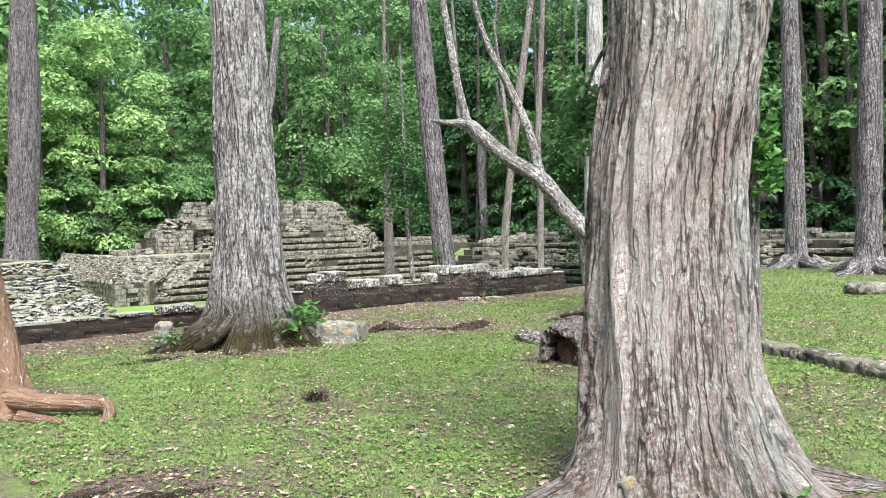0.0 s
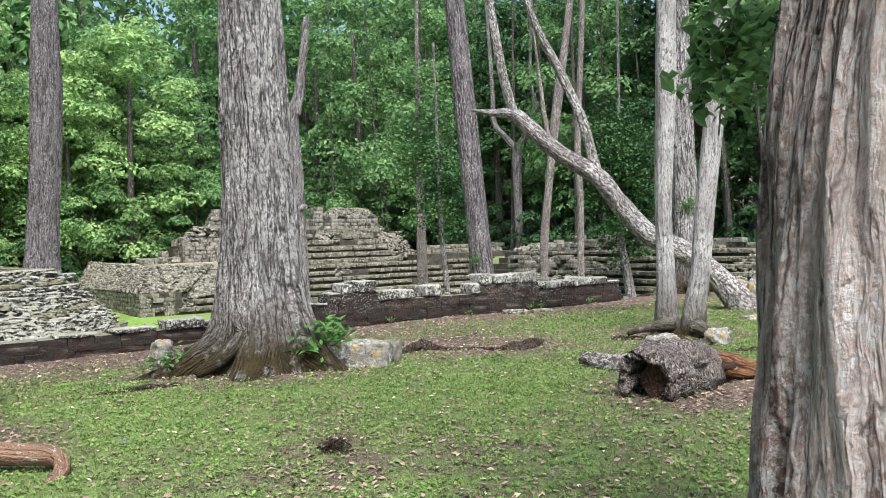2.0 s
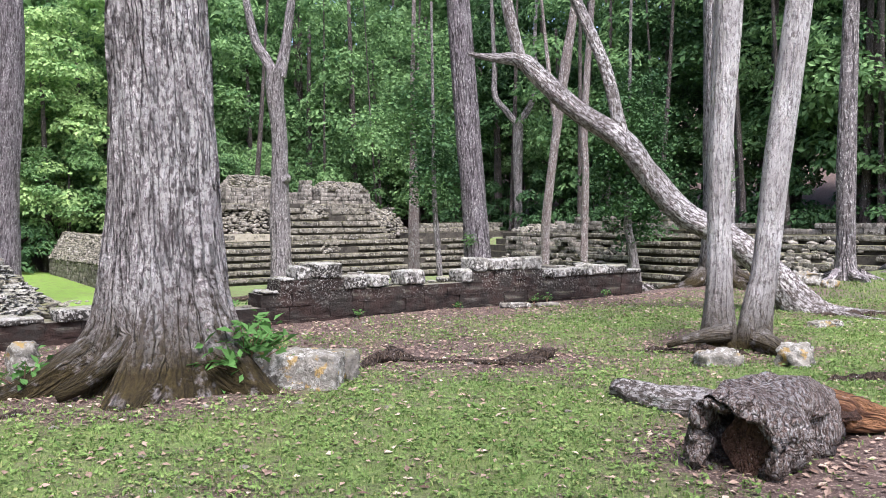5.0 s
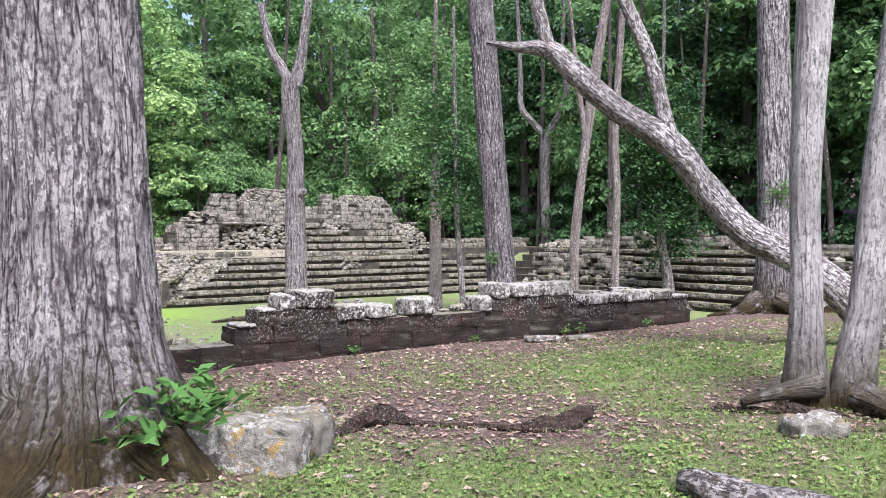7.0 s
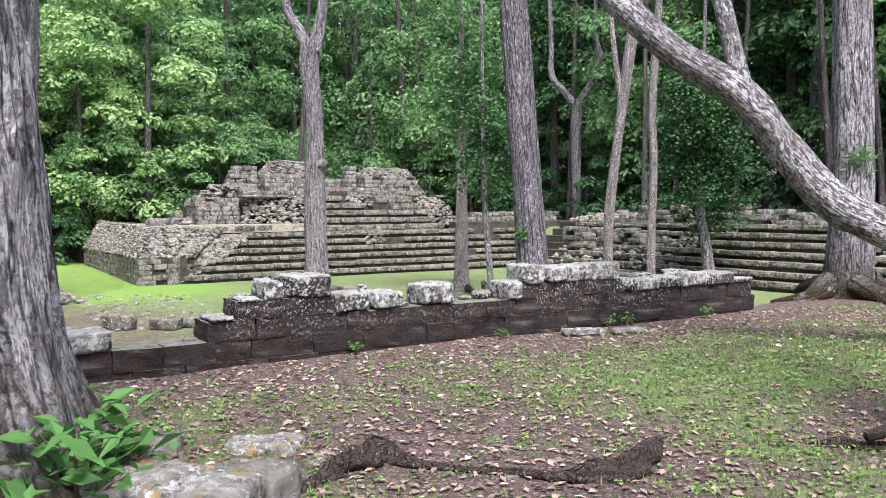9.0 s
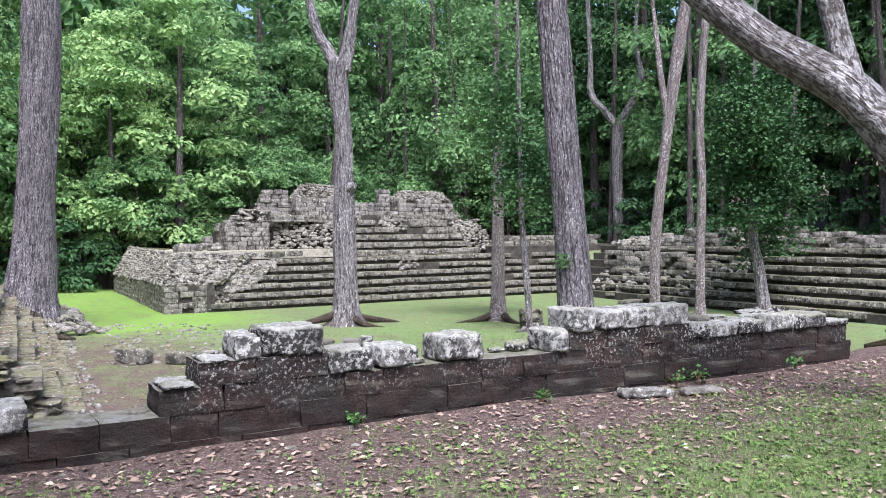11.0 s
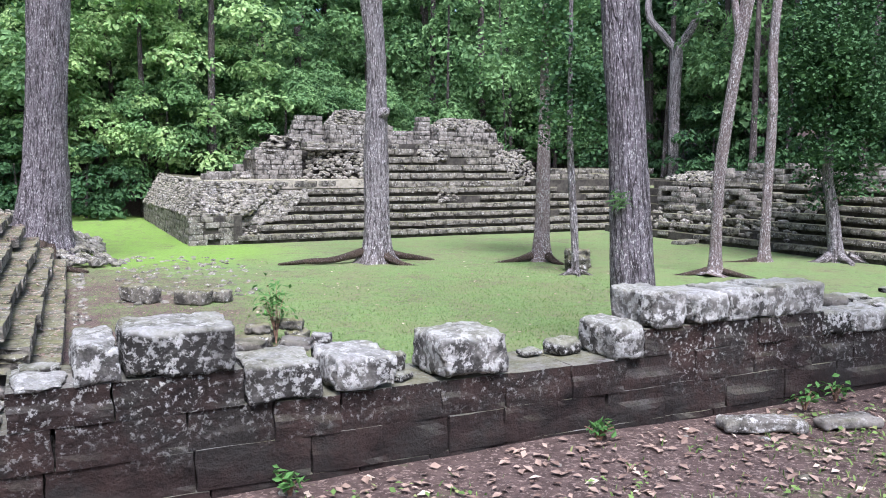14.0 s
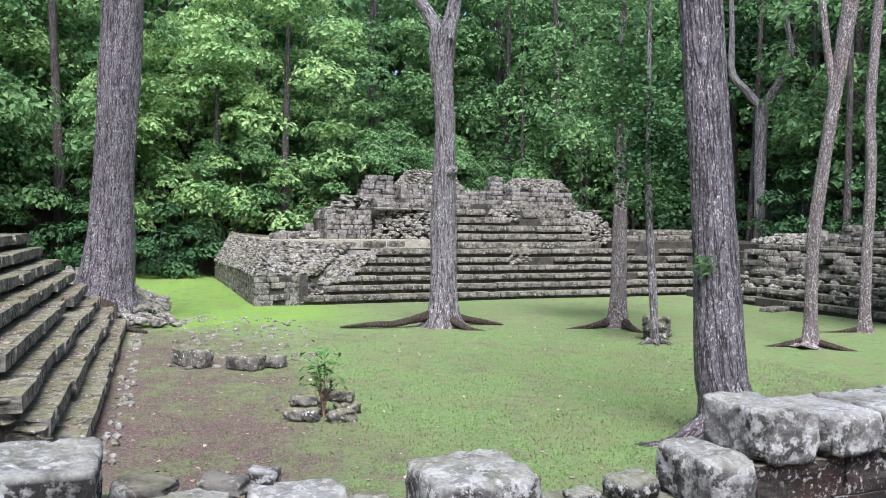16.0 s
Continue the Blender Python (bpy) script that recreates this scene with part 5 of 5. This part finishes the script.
for i in range(46):
    f = rnd.uniform(0, 1)
    lay(log, "rough", (FLAKE, FLAKE, HOLLOW)[i % 3], -0.25 + 0.75 * f + rnd.uniform(-0.13, 0.13), -0.18 + 0.80 * f + rnd.uniform(-0.11, 0.11), 0.35 - 0.20 * f + rnd.uniform(-0.06, 0.03), rnd.uniform(0.08, 0.24), rnd.uniform(0.04, 0.11), 0.03, rnd.uniform(20, 80), rnd.uniform(-35, 35), "bark_flake")
plank = tagged(put("branch", tube("branch", [(1.02, 10.85, 0.39, 0.05), (1.08, 10.75, 0.40, 0.10), (1.3, 10.45, 0.40, 0.115), (1.6, 10.1, 0.42, 0.11), (1.95, 9.8, 0.45, 0.06)], 26, 40, 0.14, 1.6, None, 9), BARK_DEAD), "split weathered branch lying beside the log", "branch")
for pts, label in (([(-1.12, 11.6, 0.22, 0.05), (-0.98, 12.0, 0.36, 0.10), (-0.85, 12.2, 0.40, 0.09), (-0.6, 12.1, 0.34, 0.035), (-0.15, 12.05, 0.34, 0.028), (0.2, 12.05, 0.40, 0.06), (0.42, 12.2, 0.38, 0.085), (0.58, 12.7, 0.36, 0.05), (0.66, 12.9, 0.36, 0.02)], "dark mossy surface root arching over the ground"),
                   ([(-1.6, 4.2, 0.24, 0.05), (-1.2, 4.5, 0.30, 0.05), (-0.9, 4.8, 0.27, 0.03)], "short dark root breaking the turf"),
                   ([(-2.0, 4.0, 0.22, 0.06), (-1.75, 4.4, 0.31, 0.06), (-1.5, 4.9, 0.27, 0.03)], "knobbly dark root breaking the turf"),
                   ([(-3.9, 9.3, 0.26, 0.04), (-3.3, 9.75, 0.31, 0.05), (-2.9, 10.1, 0.36, 0.06)], "thin dark root beside the trunk"),
                   ([(1.3, 12.9, 0.34, 0.03), (1.75, 12.8, 0.44, 0.045), (2.2, 12.75, 0.50, 0.05), (2.6, 12.6, 0.42, 0.04)], "weathered root plate under the pair of trunks"),
                   ([(2.7, 11.4, 0.32, 0.06), (3.2, 11.5, 0.35, 0.06), (3.8, 11.7, 0.33, 0.03)], "dead branch lying in the grass"),
                   ([(3.9, 15.7, 0.40, 0.05), (4.6, 15.6, 0.43, 0.06), (5.4, 15.8, 0.41, 0.03)], "dead branch lying behind the leaning tree")):
    last = len(pts) - 1
    pts = [(x, y, on_ground(x, y) + (r * 0.05 if 0 < i < last else -r), r * 0.85) for i, (x, y, z, r) in enumerate(pts)]
    tagged(put("root", tube("root", pts, 20, 70, 0.5, 2.6, None, pts[0][0]), ROOT), label, "root")
g = np.random.default_rng(5)
c = np.array((-0.87, 7.38, 0.33)) + g.normal(0, 1, (160, 3)) * (0.05, 0.05, 0.025)
tagged(put("dry_tuft", leaf_mesh("dry_tuft", c, 0.07, 6, -0.4, 0.12), ROOT), "small dark dry tuft on the lawn", "plant")


# ---- plants near the path ----
def shrub(label, x, y, z, stems, tall, wide, leaf, seed, material=LEAF_NEAR):
    t = tagged(empty("shrub", pose(x, y, z)), label, "plant")
    r = random.Random(seed)
    places = []
    for i in range(stems):
        a, s = r.uniform(0, 6.28), r.uniform(0.3, 1)
        ex, ey, ez = wide * s * math.cos(a), wide * s * math.sin(a), tall * r.uniform(0.55, 1.0) * (1.15 - 0.4 * s)
        put("stem", tube("stem", [(0, 0, 0, 0.008), (ex * 0.4, ey * 0.4, ez * 0.65, 0.006), (ex, ey, ez, 0.003)], 5, 6, 0.0), BARK_RED, t)
        for k in range(9):
            f = 0.5 + 0.06 * k
            places.append((ex * f + r.gauss(0, leaf * 0.55), ey * f + r.gauss(0, leaf * 0.55), ez * (0.25 + f * 0.8) + r.gauss(0, leaf * 0.3)))
    put("foliage", leaf_mesh("foliage", places, leaf, seed, 0.35, 0.24), material, t)
    return t


shrub("leafy green shrub at the foot of the big trunk", -1.86, 11.05, 0.3, 36, 0.62, 0.48, 0.135, 3)
shrub("small green seedling between the roots", -3.45, 10.55, 0.3, 7, 0.35, 0.25, 0.11, 4)
shrub("small weed at the trunk's foot", 2.3, 4.15, 0.24, 8, 0.16, 0.25, 0.09, 5)
shrub("small weed at the trunk's foot", 1.75, 4.2, 0.24, 5, 0.12, 0.15, 0.08, 6)
for i, (u, z, v) in enumerate(((-1.95, 0.43, -0.3), (0.95, 0.44, -0.35), (1.25, 0.44, -0.3), (-0.4, 0.44, -0.3), (2.5, 0.45, -0.3))):
    p = court(u, v)
    shrub("tiny weed growing at the foot of the wall", p.x, p.y, z, 4, 0.12, 0.08, 0.05, 20 + i)
p = court(1.3, 11.9)
sap = shrub("thin green sapling in a ring of stones", p.x, p.y, FLOOR, 12, 1.35, 0.28, 0.15, 8)
shrub("green bush below the terrace wall", *court(5.2, 3.6, FLOOR), 16, 1.0, 0.7, 0.16, 9, LEAF_MID)
for x, y, z, k in ((3.78, 20.1, 2.35, 40), (-1.15, 26.85, 1.15, 41)):
    c = np.array((x, y, z)) + np.random.default_rng(k).normal(0, 1, (44, 3)) * (0.10, 0.05, 0.09)
    tagged(put("air_plant", leaf_mesh("air_plant", c, 0.26, k, 0.0, 0.04), LEAF_MID), "spiky green air plant clinging to a trunk", "plant")
# leafy twigs hanging from the pale trunk
twig = tagged(empty("hanging_branch", pose(1.42, 5.45, 2.5)), "leafy drooping twigs hanging beside the pale trunk", "branch")
put("twig", tube("twig", [(0.30, -0.45, 0.45, 0.02), (0.12, -0.12, 0.42, 0.015), (0, 0, 0.1, 0.008), (-0.05, 0.05, -0.35, 0.004)], 6, 16, 0.05), BARK_DEAD, twig)
put("foliage", leaf_mesh("foliage", clumps(33, 22, 460, (0, 0.05, 0.02), (0.24, 0.26, 0.40), 0.13, 0.7, 0.1), 0.085, 34, 0.5, 0.3), LEAF_MID, twig)
vine = tree("tree", "slim dark trunk with a leafy vine on it", [[(3.8, 10.0, 0.2, 0.08), (3.8, 10.0, 1.2, 0.06), (3.84, 10.0, 3.0, 0.055), (3.9, 10.0, 5.5, 0.04)]], BARK_FAR, 10, 20, 0.08)
crown(vine, clumps(35, 22, 260, (3.92, 9.95, 2.45), (0.16, 0.16, 0.6), 0.14, 0.8, 0.1), 0.12, LEAF_NEAR, 36, 0.6, "vine")


# ---- forest ----
def boughs(name, seed, n, count, tall, wide, low, leaf):
    """Leaves on the upper shells of many domed boughs round a stem, with gaps between the boughs."""
    g = np.random.default_rng(seed)
    h = g.uniform(0, 1, n)
    a = g.uniform(0, 2 * np.pi, n)
    out = wide * (1.0 - 0.55 * (2 * h - 0.9) ** 2) * g.uniform(0.45, 1.05, n)
    k = np.stack([np.cos(a) * out, np.sin(a) * out, low + (tall - low) * h], 1)
    size = wide * g.uniform(0.20, 0.46, n)
    pick = g.choice(n, count, p=size ** 2 / (size ** 2).sum())
    d = g.normal(0, 1, (count, 3))
    d /= np.linalg.norm(d, axis=1)[:, None]
    d[:, 2] = np.abs(d[:, 2]) * 1.1 - 0.3
    lump = 1 + 0.22 * np.sin(d[:, 0] * 7 + pick) * np.cos(d[:, 1] * 6 + pick * 2)
    c = k[pick] + d * (size[pick] * lump * g.uniform(0.78, 1.06, count))[:, None] * np.array([1, 1, 0.7])
    nor = d + np.array([0, 0, 0.55]) + g.normal(0, 0.42, (count, 3))
    nor /= np.linalg.norm(nor, axis=1)[:, None]
    tip = np.cross(nor, g.normal(0, 1, (count, 3)))
    tip /= np.linalg.norm(tip, axis=1)[:, None]
    side_ = np.cross(nor, tip)
    s_ = (leaf * g.uniform(0.6, 1.35, count))[:, None]
    v = np.stack([c - tip * s_ * 0.5, c + side_ * s_ * 0.3 + nor * s_ * 0.08, c + tip * s_ * 0.5 - nor * s_ * 0.1, c - side_ * s_ * 0.3 + nor * s_ * 0.08], 1).reshape(-1, 3)
    i = np.arange(count)[:, None] * 4
    return np_mesh(name, v, np.concatenate([i + [0, 1, 2], i + [0, 2, 3]]))


def forest_tree(seed, tall, wide, low, count, leaf, material, trunk_r=0.25, n=46):
    t = empty("tree", pose(0, 0, 0))
    r = random.Random(seed)
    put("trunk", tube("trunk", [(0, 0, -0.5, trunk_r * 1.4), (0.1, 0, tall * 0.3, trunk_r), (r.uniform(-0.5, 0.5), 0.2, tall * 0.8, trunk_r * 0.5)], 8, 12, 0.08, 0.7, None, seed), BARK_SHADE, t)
    put("crown", boughs("crown", seed, n, count, tall, wide, low, leaf), material, t)
    return tagged(t, "", "tree", "forest round the ruins")


KINDS = [tagged(forest_tree(101, 18, 3.7, 2.6, 9000, 0.30, LEAF_SUNLIT, 0.22, 62), "broad forest tree draped in sunlit-toned leaves"),
         tagged(forest_tree(102, 15, 3.4, 2.2, 8500, 0.28, LEAF_SUNLIT, 0.2, 54), "leafy forest tree in sunlit green, low branches"),
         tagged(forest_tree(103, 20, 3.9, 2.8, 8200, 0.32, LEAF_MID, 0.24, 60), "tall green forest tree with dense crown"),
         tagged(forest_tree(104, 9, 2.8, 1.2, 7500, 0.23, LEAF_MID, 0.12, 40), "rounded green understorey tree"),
         tagged(forest_tree(105, 22, 4.2, 5.0, 5000, 0.40, LEAF_SHADED, 0.3, 60), "tall forest tree in shaded green with a bare lower trunk"),
         tagged(forest_tree(106, 3.4, 2.2, 0.2, 2600, 0.26, LEAF_SHADED, 0.06, 24), "low bush in shaded green under the trees"),
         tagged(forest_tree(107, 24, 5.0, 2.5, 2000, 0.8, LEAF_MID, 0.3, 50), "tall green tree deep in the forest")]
SPOTS = []
fr = random.Random(12)
for v, lo, hi, step, kinds in ((47.5, -16, 34, 4.2, (0, 1, 1, 3, 2)), (52, -22, 40, 4.4, (0, 2, 2, 1)), (58, -30, 46, 5.0, (6, 6, 2)), (66, -36, 52, 5.5, (6,)), (75, -40, 56, 6.5, (6,)), (86, -46, 60, 7.5, (6,)), (46.5, -20, 32, 3.4, (5, 5, 3))):
    u = lo
    while u < hi:
        k = fr.choice(kinds)
        # Right-hand forest stands darker: its shade is put in by swapping leaf tones.
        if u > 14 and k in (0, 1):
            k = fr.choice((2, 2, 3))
        SPOTS.append((k, u + fr.uniform(-1, 1), v + fr.uniform(-1.2, 1.2)))
        u += step * fr.uniform(0.8, 1.2)
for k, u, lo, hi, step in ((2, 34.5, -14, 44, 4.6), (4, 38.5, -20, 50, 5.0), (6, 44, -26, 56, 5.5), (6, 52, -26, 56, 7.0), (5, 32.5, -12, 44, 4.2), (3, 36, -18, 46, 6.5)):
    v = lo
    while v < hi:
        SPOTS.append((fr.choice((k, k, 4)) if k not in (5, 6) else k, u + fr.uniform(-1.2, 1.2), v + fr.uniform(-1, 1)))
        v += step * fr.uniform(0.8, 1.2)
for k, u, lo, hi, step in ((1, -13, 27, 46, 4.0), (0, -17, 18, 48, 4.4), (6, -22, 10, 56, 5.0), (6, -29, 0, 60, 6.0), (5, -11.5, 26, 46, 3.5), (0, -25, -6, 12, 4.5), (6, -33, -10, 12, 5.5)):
    v = lo
    while v < hi:
        SPOTS.append((k, u + fr.uniform(-1, 1), v + fr.uniform(-1, 1)))
        v += step * fr.uniform(0.8, 1.2)
used = set()
for k, u, v in SPOTS:
    s = fr.uniform(0.85, 1.2)
    m = court(u, v, height(u, v) - 0.1)
    m = Matrix.Translation(m) @ pose(0, 0, 0, 0, 0, fr.uniform(0, 360))
    if k not in used:
        used.add(k)
        KINDS[k].matrix_world = m
        t = KINDS[k]
    else:
        t = copy_thing(KINDS[k], m)
    t.scale = (s, s, s * fr.uniform(0.9, 1.15))
# slim bare trunks in the shade of the forest, a shade painted into the bark
for i in range(20):
    v, u = fr.uniform(-10, 44), fr.uniform(29.5, 33.5)
    if i > 15:
        u, v = fr.uniform(15, 30), fr.uniform(45, 47)
    p = court(u, v, height(u, v) - 0.2)
    lean = fr.uniform(-0.8, 0.8)
    r = fr.uniform(0.07, 0.22)
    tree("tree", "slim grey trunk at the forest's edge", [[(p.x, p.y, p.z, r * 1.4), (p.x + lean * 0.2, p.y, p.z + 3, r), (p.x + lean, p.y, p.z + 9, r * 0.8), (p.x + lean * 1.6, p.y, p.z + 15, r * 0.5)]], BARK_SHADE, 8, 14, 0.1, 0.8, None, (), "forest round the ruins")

# ---- grass and fallen leaves ----
def scatter(n, box, keep, seed):
    g = np.random.default_rng(seed)
    out = []
    while len(out) < n:
        u, v = g.uniform(box[0], box[1]), g.uniform(box[2], box[3])
        if keep(u, v) > g.random():
            p = court(u, v, height(u, v))
            out.append((p.x, p.y, p.z))
    return np.array(out)


def blades(name, feet, tall, wide, seed, material):
    g = np.random.default_rng(seed)
    n = len(feet)
    a = g.uniform(0, 2 * np.pi, n)
    d = np.stack([np.cos(a), np.sin(a), np.zeros(n)], 1)
    s = (tall * g.uniform(0.5, 1.4, n))[:, None]
    b = g.uniform(0, 2 * np.pi, n)
    lean = np.stack([np.cos(b), np.sin(b), np.zeros(n)], 1) * s * g.uniform(0.2, 1.0, n)[:, None]
    w = d * (wide * g.uniform(0.6, 1.4, n))[:, None]
    up = np.array([0, 0, 1.0])
    v = np.stack([feet - w, feet + w, feet + lean * 0.4 + up * s * 0.65 + w * 0.7, feet + lean * 0.4 + up * s * 0.65 - w * 0.7, feet + lean + up * s * 0.9], 1).reshape(-1, 3)
    i = np.arange(n)[:, None] * 5
    return put(name, np_mesh(name, v, np.concatenate([i + [0, 1, 2], i + [0, 2, 3], i + [3, 2, 4]])), material)


def turf(u, v):
    return clamp(1.1 - 1.15 * bareness(u, v), 0.06)


tagged(blades("grass", scatter(110000, (-9, 5, -14.5, -0.4), turf, 1), 0.030, 0.0042, 2, BLADE), "short uneven green grass", "grass", "", "stuff")
tagged(blades("grass", scatter(16000, (5, 14, -12, -0.5), turf, 3), 0.045, 0.009, 4, BLADE), "short uneven green grass further off", "grass", "", "stuff")
tagged(blades("grass", scatter(45000, (-1.5, 13, 1.0, 26), lambda u, v: turf(u, v) * smooth(26, 5, v), 5), 0.035, 0.008, 6, BLADE), "short green lawn grass in the court", "grass", "", "stuff")
weeds = scatter(15000, (-9, 5, -14, -0.4), lambda u, v: turf(u, v) * 0.8, 7)
weeds = np.repeat(weeds, 6, 0) + np.random.default_rng(8).normal(0, 1, (15000 * 6, 3)) * (0.035, 0.035, 0.005) + (0, 0, 0.018)
tagged(put("weeds", leaf_mesh("weeds", weeds, 0.029, 9, 0.0, 0.36, 0.35), BLADE), "small broad-leaved weeds in the turf", "plants", "", "stuff")
fallen_leaves = scatter(19000, (-9, 5, -14, -0.25), lambda u, v: 0.14 + 0.86 * bareness(u, v), 10) + (0, 0, 0.012)
tagged(put("fallen_leaves", leaf_mesh("fallen_leaves", fallen_leaves, 0.05, 11, 0.0, 0.3, 0.22), LITTER), "dry tan and reddish fallen leaves", "leaves", "", "stuff")
fallen_leaves = scatter(1200, (-2, 14, 0.6, 26), lambda u, v: 0.2 + 0.8 * bareness(u, v), 12) + (0, 0, 0.012)
tagged(put("fallen_leaves", leaf_mesh("fallen_leaves", fallen_leaves, 0.09, 13, 0.0, 0.34, 0.15), LITTER), "dry tan leaves scattered in the court", "leaves", "", "stuff")
tread = np.random.default_rng(21)
k_ = tread.integers(0, 5, 1500)
litter = np.array([COURT @ TURNED @ Vector((S0 - TREAD * k - f, v, FLOOR + RISE * (k + 1) + 0.012)) for k, f, v in zip(k_.tolist(), tread.uniform(0.03, 0.34, 1500).tolist(), tread.uniform(10.5, 25, 1500).tolist())])
tagged(put("fallen_leaves", leaf_mesh("fallen_leaves", litter, 0.07, 22, 0.0, 0.34, 0.15), LITTER), "dry tan leaves lying on the stone treads", "leaves", "", "stuff")
stones = scatter(420, (-8, 5, -12, -0.25), lambda u, v: 0.05 + bareness(u, v), 15)
g = np.random.default_rng(16)
size = g.uniform(0.008, 0.035, (420, 1, 1))
pebbles = (stones[:, None, :] + ICO_V[None] * (1 + g.normal(0, 0.15, (420, 12, 1))) * size * np.array([1.3, 1.0, 0.6])).reshape(-1, 3)
tagged(put("pebbles", np_mesh("pebbles", pebbles, (ICO_F[None] + np.arange(420)[:, None, None] * 12).reshape(-1, 3)), RUBBLE), "small grey stones scattered on the earth", "stones", "", "stuff")
